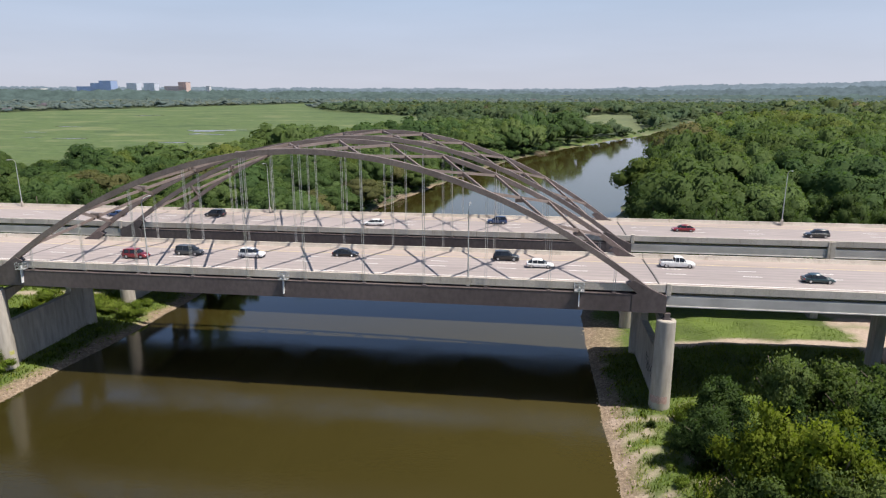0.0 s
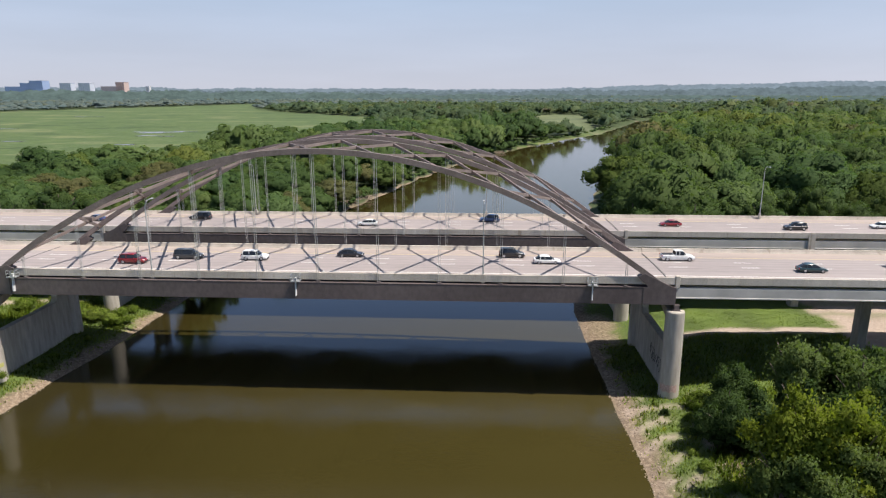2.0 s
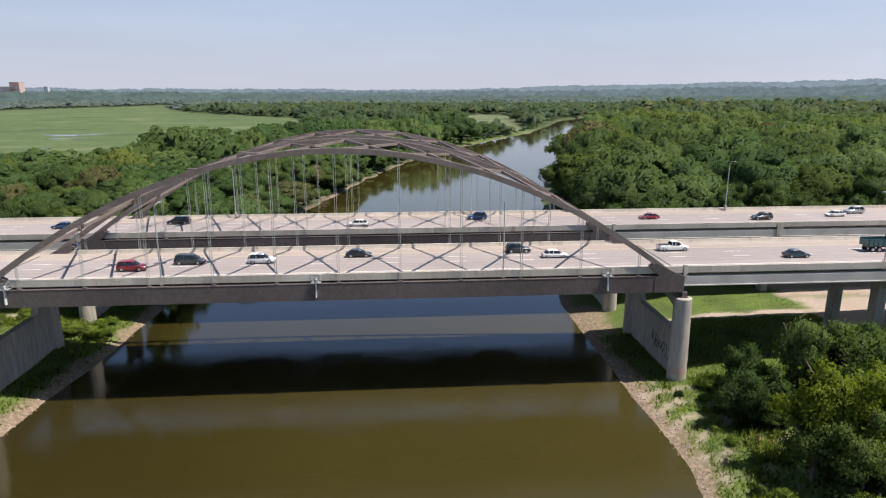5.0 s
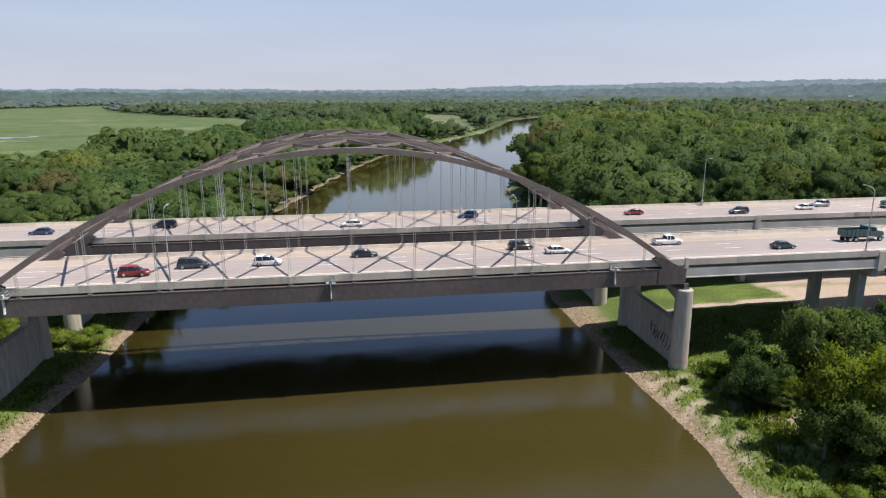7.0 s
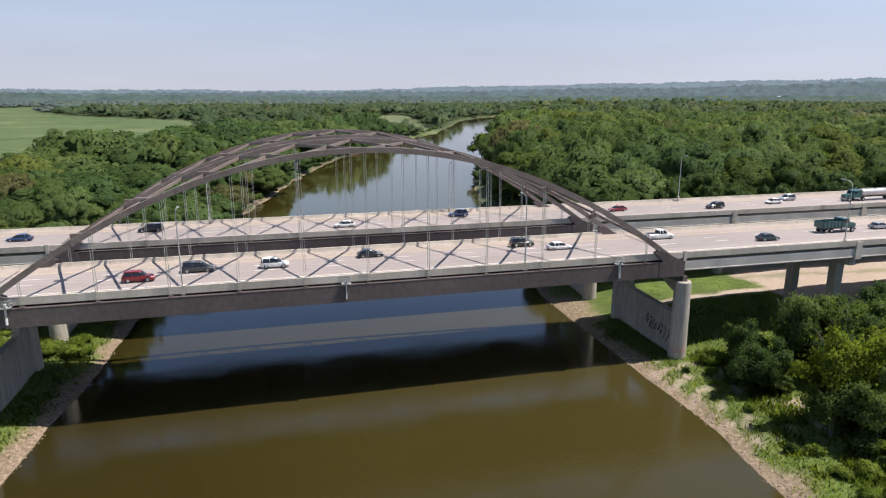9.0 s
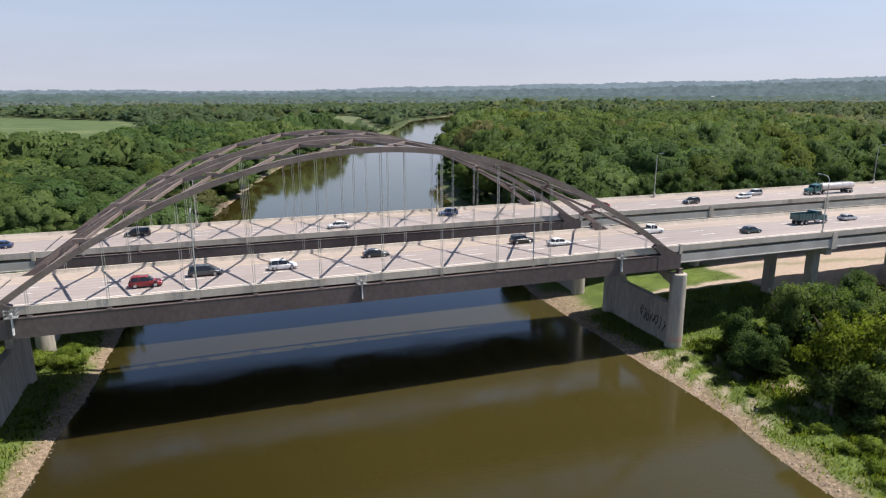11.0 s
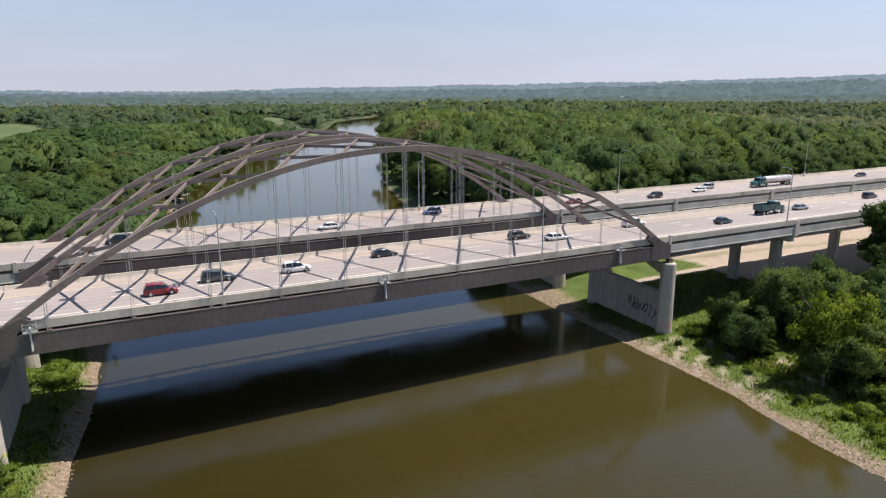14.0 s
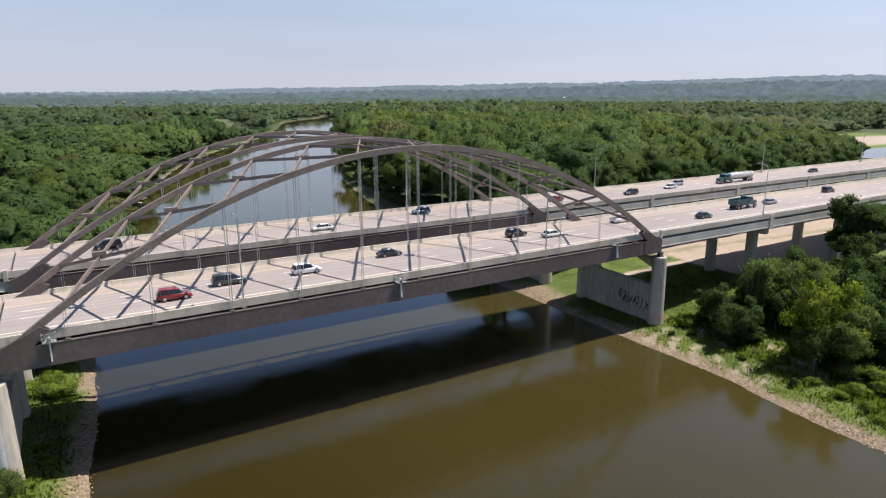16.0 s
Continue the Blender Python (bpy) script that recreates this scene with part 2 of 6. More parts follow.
class Shape:
    """Corners and faces gathered for one mesh."""

    def __init__(self):
        self.v, self.f = [], []

    def box(self, x0, y0, z0, x1, y1, z1):
        n = len(self.v)
        self.v += [(x, y, z) for z in (z0, z1) for x, y in ((x0, y0), (x1, y0), (x1, y1), (x0, y1))]
        self.f += [tuple(n + i for i in q) for q in ((3, 2, 1, 0), (4, 5, 6, 7), (0, 1, 5, 4), (1, 2, 6, 5), (2, 3, 7, 6), (3, 0, 4, 7))]
        return self

    def bar(self, a, b, w, h, up=(0, 0, 1)):
        """A bar of rectangular section from a to b."""
        a, b = Vector(a), Vector(b)
        d = (b - a).normalized()
        s = d.cross(Vector(up)).normalized() * (w / 2)
        u = s.cross(d).normalized() * (h / 2)
        n = len(self.v)
        self.v += [tuple(p + i * s + j * u) for p in (a, b) for i, j in ((-1, -1), (1, -1), (1, 1), (-1, 1))]
        self.f += [tuple(n + i for i in q) for q in ((0, 1, 2, 3), (7, 6, 5, 4), (0, 4, 5, 1), (1, 5, 6, 2), (2, 6, 7, 3), (3, 7, 4, 0))]
        return self

    def rod(self, a, b, r0, r1=None, k=8, cap=True):
        """A round bar from a to b."""
        r1 = r0 if r1 is None else r1
        a, b = Vector(a), Vector(b)
        d = (b - a).normalized()
        s = d.orthogonal().normalized()
        u = d.cross(s)
        n = len(self.v)
        for p, r in ((a, r0), (b, r1)):
            self.v += [tuple(p + (s * math.cos(t) + u * math.sin(t)) * r) for t in (2 * math.pi * i / k for i in range(k))]
        self.f += [(n + i, n + (i + 1) % k, n + k + (i + 1) % k, n + k + i) for i in range(k)]
        if cap:
            self.f += [tuple(n + k - 1 - i for i in range(k)), tuple(n + k + i for i in range(k))]
        return self

    def prism(self, outline, y0, y1):
        """An outline in x, z drawn out from y0 to y1."""
        n, k = len(self.v), len(outline)
        self.v += [(x, y, z) for y in (y0, y1) for x, z in outline]
        self.f += [tuple(n + i for i in range(k)), tuple(n + 2 * k - 1 - i for i in range(k))]
        self.f += [(n + i, n + k + i, n + k + (i + 1) % k, n + (i + 1) % k) for i in range(k)]
        return self

    def run(self, section, x0, x1):
        """A section in y, z drawn out from x0 to x1."""
        n, k = len(self.v), len(section)
        self.v += [(x, y, z) for x in (x0, x1) for y, z in section]
        self.f += [tuple(n + i for i in range(k)), tuple(n + 2 * k - 1 - i for i in range(k))]
        self.f += [(n + i, n + k + i, n + k + (i + 1) % k, n + (i + 1) % k) for i in range(k)]
        return self

    def mesh(self, name, material, smooth=False, soft=0.0):
        me = bpy.data.meshes.new(name)
        me.from_pydata(self.v, [], self.f)
        bm = bmesh.new()
        bm.from_mesh(me)
        bmesh.ops.recalc_face_normals(bm, faces=bm.faces)
        if soft:
            bmesh.ops.bevel(bm, geom=bm.edges[:], offset=soft, segments=1, affect="EDGES", clamp_overlap=True)
        bm.to_mesh(me)
        bm.free()
        me.materials.append(material)
        if smooth:
            me.polygons.foreach_set("use_smooth", [True] * len(me.polygons))
            me.set_sharp_from_angle(angle=radians(40))
        return me


def thing(name, x, y, z, label, category, group="", kind=""):
    ob = new(name)
    ob.empty_display_size = 0.5
    ob.matrix_basis = pose(x, y, z)
    return tagged(ob, label, category, group, kind)


def part(name, shape, material, parent, label="", smooth=False, soft=0.0):
    """One mesh object under a thing; its corners are given in the thing's own axes."""
    me = shape if isinstance(shape, bpy.types.Mesh) else shape.mesh(name, material, smooth, soft)
    ob = new(name, me)
    ob.parent = parent
    return tagged(ob, label)


def piece(name, me, parent, x, y, z, rz=0.0):
    ob = new(name, me)
    ob.parent = parent
    ob.matrix_basis = pose(x, y, z, 0, 0, rz)
    return ob


def quick_mesh(name, verts, faces, material, smooth=False):
    """A mesh from number arrays: verts n x 3, faces m x 3 or m x 4."""
    me = bpy.data.meshes.new(name)
    n, k = faces.shape
    me.vertices.add(len(verts))
    me.vertices.foreach_set("co", np.ascontiguousarray(verts, dtype=np.float32).ravel())
    me.loops.add(n * k)
    me.loops.foreach_set("vertex_index", np.ascontiguousarray(faces, dtype=np.int32).ravel())
    me.polygons.add(n)
    me.polygons.foreach_set("loop_start", np.arange(0, n * k, k, dtype=np.int32))
    if smooth:
        me.polygons.foreach_set("use_smooth", np.ones(n, dtype=bool))
    me.materials.append(material)
    me.update(calc_edges=True)
    return me


# ---- the land ----
LEFT_BANK = [(-4000, -110), (-300, -96), (0, -90), (60, -87.8), (84, -85.8), (92, -85.2), (98, -85.0), (103, -84.4), (110, -83.4), (118, -82.8), (128, -82.7), (145, -82.0), (180, -76), (277, -65), (355, -49), (485, -14),
             (592, 33), (690, 80), (800, 141), (1000, 215), (1150, 268), (1281, 345), (1500, 520), (1800, 900), (5000, 5000)]
RIGHT_BANK = [(-4000, 60), (-300, 40), (0, 15), (30, 11.2), (47, 10.4), (55, 10.5), (61, 11.1), (66, 11.5), (71, 12.4), (76, 12.8), (83, 12.7), (90, 12.3), (98, 12.4), (110, 12.5), (125, 12.3), (140, 12.4), (180, 19), (270, 37), (348, 55), (450, 96),
              (550, 130), (700, 192), (900, 268), (1050, 326), (1281, 425), (1500, 620), (1800, 1010), (5000, 5300)]
LBY, LBX = np.array(LEFT_BANK).T
RBY, RBX = np.array(RIGHT_BANK).T


def fbm(x, y, scale, seed=0):
    """Smooth uneven numbers about 0 over the plan."""
    out = np.zeros_like(x, dtype=float)
    rng = np.random.default_rng(seed)
    amp, f = 1.0, 1.0 / scale
    for _ in range(4):
        for _ in range(3):
            a, ph = rng.uniform(0, 2 * math.pi), rng.uniform(0, 2 * math.pi)
            k = f * rng.uniform(0.7, 1.4) * 2 * math.pi
            out += amp * np.sin(k * (np.cos(a) * x + np.sin(a) * y) + ph + 0.8 * np.sin(k * 0.6 * (np.cos(a + 1.3) * x + np.sin(a + 1.3) * y)))
        amp, f = amp * 0.5, f * 2.1
    return out / 4.5


def bank_distance(x, y):
    """Metres outside the river (negative: in it)."""
    wob = 0.9 * fbm(x, y, 23.0, 3)
    left = np.interp(y, LBY, LBX) - x
    right = x - np.interp(y, RBY, RBX)
    return np.maximum(left, right) * 0.93 + wob * np.clip((np.abs(y - 110) - 40) / 60, 0.3, 3.0)


def land(x, y):
    """The height of the ground."""
    d = bank_distance(x, y)
    shore = np.interp(d, [-30, -6, 0, 2.0, 4.5, 9, 14, 22, 60], [-5, -2.6, -0.95, -0.35, 0.05, 0.55, 1.3, 2.3, 3.0])
    far = np.hypot(x, y)
    rise = np.interp(far, [0, 3350, 3950, 4200, 4650, 5200], [0, 0, 28, 30, 40, 44])
    h = shore + 0.25 * fbm(x, y, 14, 5) * np.clip(d / 6, 0, 1)
    return h + rise


def flat(x, y):
    return float(land(np.array([x], float), np.array([y], float))[0])


def spaced(stops):
    out = []
    for (a, b, s) in stops:
        out += list(np.arange(a, b, s))
    return np.array(out + [stops[-1][1]])


gx = spaced([(-5000, -1500, 250), (-1500, -400, 60), (-400, -130, 12), (-130, 140, 1.5), (140, 500, 12), (500, 1500, 50), (1500, 5000, 200)])
gy = spaced([(-1500, -100, 140), (-100, 20, 10), (20, 160, 1.5), (160, 400, 8), (400, 1400, 25), (1400, 5000, 120)])
GX, GY = np.meshgrid(gx, gy)
GZ = land(GX.ravel(), GY.ravel())
nx, ny = len(gx), len(gy)
ii = (np.arange(ny - 1)[:, None] * nx + np.arange(nx - 1)[None, :]).ravel()
quads = np.stack([ii, ii + 1, ii + nx + 1, ii + nx], 1)


def ground_material():
    m, nt, bs, out = nodes_of("river_land")
    at = nt.nodes.new("ShaderNodeAttribute")
    at.attribute_name = "cover"
    sep = nt.nodes.new("ShaderNodeSeparateColor")
    nt.links.new(at.outputs["Color"], sep.inputs[0])
    fine = noise_tex(nt, 1.6, 6, coords="World", rough=0.65)
    broad = noise_tex(nt, 0.05, 5, coords="World")
    vast = noise_tex(nt, 0.012, 8, (0.6, 0.9, 1), coords="World", rough=0.72)
    grass = mix(nt, broad.outputs["Fac"], (0.062, 0.102, 0.016), (0.15, 0.205, 0.038))
    marsh = ramp(nt, vast.outputs["Fac"], [(0.40, (0.040, 0.074, 0.018)), (0.47, (0.084, 0.118, 0.032)), (0.52, (0.056, 0.096, 0.022)), (0.60, (0.128, 0.150, 0.058))]).outputs[0]
    reed = noise_tex(nt, 0.07, 7, (0.5, 1.0, 1), coords="World", rough=0.8)
    marsh = mix(nt, 1.0, marsh, ramp(nt, reed.outputs["Fac"], [(0.34, (0.66, 0.72, 0.70)), (0.52, (1.0, 1.0, 1.0)), (0.66, (1.30, 1.22, 1.20))]).outputs[0], "MULTIPLY")
    sand = ramp(nt, fine.outputs["Fac"], [(0.25, (0.11, 0.078, 0.052)), (0.55, (0.235, 0.175, 0.12)), (0.8, (0.39, 0.31, 0.225))]).outputs[0]
    floor = mix(nt, fine.outputs["Fac"], (0.028, 0.045, 0.012), (0.06, 0.085, 0.022))
    c = mix(nt, sep.outputs[0], floor, grass)
    c = mix(nt, sep.outputs[1], c, marsh)
    c = mix(nt, sep.outputs[2], c, sand)
    bare = nt.nodes.new("ShaderNodeAttribute")
    bare.attribute_name = "bare"
    dust = mix(nt, broad.outputs["Fac"], (0.31, 0.246, 0.200), (0.43, 0.342, 0.285))
    c = mix(nt, bare.outputs["Fac"], c, dust)
    v = ramp(nt, fine.outputs["Fac"], [(0.2, (0.65, 0.65, 0.65)), (0.8, (1.25, 1.25, 1.25))])
    nt.links.new(mix(nt, 0.8, c, v.outputs[0], "MULTIPLY"), bs.inputs["Base Color"])
    bs.inputs["Roughness"].default_value = 0.95
    bump(nt, bs, fine.outputs["Fac"], 0.7, 0.25)
    return m


def smooth(a, b, v):
    t = np.clip((v - a) / (b - a), 0, 1)
    return t * t * (3 - 2 * t)


def cover(x, y):
    """Shares of grass, marsh and bare sand."""
    d = bank_distance(x, y)
    ragged = fbm(x, y, 17, 11)
    sand = smooth(3.5, 1.9, d + 1.5 * ragged + np.clip((y - 170) / 30, 0, 2.2) + np.clip((y - 450) / 100, 0, 3) - 2.2 * smooth(230, 260, y) * smooth(440, 410, y) * (x < 0) * np.clip(0.35 + 1.5 * fbm(x, y, 45, 15), 0, 1))
    lot = smooth(0, 2, x - 62 - 2.5 * ragged) * smooth(0, 3, 168 - x) * smooth(0, 1.5, y - 100 - 0.5 * ragged) * smooth(0, 3, 146 - y + ragged)
    path = smooth(1.7, 0.9, np.abs(y - (120.3 + 0.04 * (x - 30)) - 0.6 * ragged)) * smooth(25, 27, x) * smooth(64, 61, x)
    track = smooth(1.6, 0.9, np.abs(y - 131 - 0.25 * (x + 115))) * smooth(-100, -104, x)
    lot = lot * (1 - 0.45 * smooth(1.8, 0.9, np.abs(y - 127 + 0.12 * (x - 100) - ragged)) - 0.4 * smooth(1.6, 0.8, np.abs(y - 139 - 0.05 * (x - 100) - ragged)))
    patch = 0.42 * smooth(0.1, 0.5, fbm(x, y, 6.5, 12)) * smooth(9, 5, d) * smooth(136, 122, y)
    patch = np.maximum(patch, smooth(4.2, 2.0, np.hypot(x - 26.0, y - 73.6) + 1.5 * ragged))
    beach = 0.9 * smooth(7.5, 5.0, d + 2.0 * ragged) * smooth(115, 119, y) * smooth(139, 134, y) * (x > 0)
    sand = np.maximum.reduce([sand, patch, beach])
    grass = smooth(240, 150, y) * np.clip(0.75 + 0.5 * ragged, 0, 1)
    shoal = smooth(1.0, 0.75, ((x - 640) / 120) ** 2 + ((y - 325) / 48) ** 2 + 0.25 * fbm(x, y, 70, 43))
    grass = np.maximum(grass, smooth(1.1, 0.9, ((x - 575) / 205) ** 2 + ((y - 325) / 105) ** 2))
    grass = np.maximum(grass, 0.6 * smooth(20, 10, d) * smooth(560, 610, y) * smooth(900, 800, y))
    gravel = 0.75 * smooth(0.05, 0.4, fbm(x, y, 5.0, 14)) * smooth(12, 14, x) * smooth(31, 26, x) * smooth(62, 68, y) * smooth(98, 93, y)
    edge = marsh_side(x, y)
    meadow = smooth(8, 0, np.abs(x - 90 - 0.13 * (y - 800)) - 46) * smooth(10, 0, np.abs(y - 1090) - 305)
    return grass, np.maximum(smooth(-10, 14, edge), meadow), sand, np.maximum.reduce([lot, path, track * 0.8, 0.12 * meadow, gravel, shoal])


def marsh_side(x, y):
    """Metres into the open marsh (positive inside)."""
    left = np.interp(y, [270, 300, 350, 400, 450, 560, 780, 900, 1220, 1600, 1950, 3200], [-420, -262, -222, -188, -166, -152, -142, -152, -205, -505, -690, -1000]) - x
    return np.minimum.reduce([left + 9 * fbm(x, y, 90, 2), (y - 290) * 0.8 + 12 * fbm(x, y, 90, 2), (2750 - y) + 0.35 * (x + 1100), (x + 1270) + 0.24 * (1414 - y) + 30 * fbm(x, y, 300, 4)])


gr, ma, sa, ba = cover(GX.ravel(), GY.ravel())
ground = new("ground", quick_mesh("ground", np.stack([GX.ravel(), GY.ravel(), GZ], 1), quads, ground_material(), True))
att = ground.data.color_attributes.new("cover", "FLOAT_COLOR", "POINT")
att.data.foreach_set("color", np.stack([gr, ma, sa, np.ones_like(gr)], 1).astype(np.float32).ravel())
bat = ground.data.attributes.new("bare", "FLOAT", "POINT")
bat.data.foreach_set("value", ba.astype(np.float32))
tagged(ground, "river valley land with sandy banks, grass and open marsh", "ground", kind="structure")


def water_material():
    m, nt, bs, out = nodes_of("brown_river_water")
    broad = noise_tex(nt, 0.03, 3, coords="World")
    gm = nt.nodes.new("ShaderNodeNewGeometry")
    sp = nt.nodes.new("ShaderNodeSeparateXYZ")
    nt.links.new(gm.outputs["Position"], sp.inputs[0])
    cross_tone = nt.nodes.new("ShaderNodeMapRange")  # the base colour grows paler towards +x
    for n, v in (("From Min", -85.0), ("From Max", 5.0), ("To Min", -0.25), ("To Max", 0.65)):
        cross_tone.inputs[n].default_value = v
    nt.links.new(sp.outputs["X"], cross_tone.inputs["Value"])
    load = nt.nodes.new("ShaderNodeMath")
    load.operation = "MULTIPLY_ADD"
    load.use_clamp = True
    nt.links.new(broad.outputs["Fac"], load.inputs[0])
    load.inputs[1].default_value = 0.6
    nt.links.new(cross_tone.outputs[0], load.inputs[2])
    c = mix(nt, load.outputs[0], (0.0245, 0.0193, 0.0047), (0.0445, 0.0363, 0.0105))
    nt.links.new(c, bs.inputs["Base Color"])
    bs.inputs["Roughness"].default_value, bs.inputs["IOR"].default_value = 0.07, 1.36
    small = noise_tex(nt, 1.5, 4, (1.0, 1.25, 1), coords="World", rough=0.6)
    swell = noise_tex(nt, 0.07, 2, coords="World")
    gust = ramp(nt, swell.outputs["Fac"], [(0.40, (0.22, 0.22, 0.22)), (0.62, (1, 1, 1))])
    mu = nt.nodes.new("ShaderNodeMath")
    mu.operation = "MULTIPLY"
    nt.links.new(small.outputs["Fac"], mu.inputs[0])
    nt.links.new(gust.outputs[0], mu.inputs[1])
    ripple_fade = nt.nodes.new("ShaderNodeMapRange")  # ripples weaken with y, fitted to the camera's view of the far reach
    for n, v in (("From Min", 95.0), ("From Max", 180.0), ("To Min", 1.15), ("To Max", 0.15)):
        ripple_fade.inputs[n].default_value = v
    nt.links.new(sp.outputs["Y"], ripple_fade.inputs["Value"])
    mu2 = nt.nodes.new("ShaderNodeMath")
    mu2.operation = "MULTIPLY"
    nt.links.new(mu.outputs[0], mu2.inputs[0])
    nt.links.new(ripple_fade.outputs[0], mu2.inputs[1])
    bump(nt, bs, mu2.outputs[0], 0.25, 0.10)
    bs.inputs["Coat Weight"].default_value, bs.inputs["Coat Roughness"].default_value, bs.inputs["Coat IOR"].default_value = 0.3, 0.07, 1.33
    nt.links.new(bs.inputs["Normal"].links[0].from_socket, bs.inputs["Coat Normal"])
    return m


WATER = water_material()
WATER_Z = -0.9
wv, wf = [], []
for y in spaced([(-1500, 0, 300), (0, 300, 50), (300, 1900, 80)]):
    wv += [(float(np.interp(y, LBY, LBX)) - 12, y, WATER_Z), (float(np.interp(y, RBY, RBX)) + 12, y, WATER_Z)]
for i in range(0, len(wv) - 2, 2):
    wf.append((i, i + 1, i + 3, i + 2))
river = new("water", quick_mesh("water", np.array(wv), np.array(wf), WATER))
tagged(river, "calm murky brown river with faint ripples", "river", kind="structure")

# ---- the bridges ----
MID, NODE, SPRING = -35.9, 9.85, 56.6
APEX, SAG = 40.08, 0.00692




def barrier_mesh(length, flip):
    """A concrete safety barrier: sheer outside, sloped towards the road."""
    s, top = (-1, 0.74) if flip else (1, 1.24)
    section = [(0, 0.10), (0.24, 0.10), (0.24, 0.0), (0.52, 0.0), (0.38, 0.35), (0.30, top), (0.0, top)]
    return Shape().run([(s * y, z) for y, z in section], 0.012, length - 0.012).mesh("barrier_segment", BARRIER)


def deck_parts(bridge, x0, x1, wide, seg):
    """Slab, barriers in segments and road markings, from x0 to x1 along the bridge's own axes."""
    part("deck_slab", Shape().run([(0.5, -0.10), (1.5, -0.45), (wide - 1.5, -0.45), (wide - 0.5, -0.10), (wide - 0.5, -0.002), (wide / 2, 0.12), (0.5, -0.002)], x0, x1), DECK, bridge, "pale pinkish concrete carriageway")
    count = max(1, round((x1 - x0) / seg))
    step = (x1 - x0) / count
    for side in (0, 1):
        me = barrier_mesh(step, side)
        for i in range(count):
            piece("barrier_segment", me, bridge, x0 + i * step, wide - 0.06 if side else 0.06, -0.02)
    for y, m, lab in ((5.1, WHITE, "white edge line"), (wide - 4.7, YELLOW, "yellow edge line")):
        z = 0.12 * (1 - abs(y - wide / 2) / (wide / 2 - 1.2))
        part("edge_line", Shape().box(x0, y - 0.11, z - 0.01, x1, y + 0.11, z + 0.008), m, bridge, lab)


def lane_dashes(bridge, x0, x1, wide):
    me = Shape().box(0, -0.08, -0.01, 3.2, 0.08, 0.008).mesh("lane_dash", WHITE)
    for y in (10.5, 13.9):
        z = 0.12 * (1 - abs(y - wide / 2) / (wide / 2 - 1.2))
        for i in range(int((x1 - x0) / 12.2)):
            piece("lane_dash", me, bridge, x0 + 2 + i * 12.2, y, z)


ROAD_Z = 19.3
WIDE = 22.0


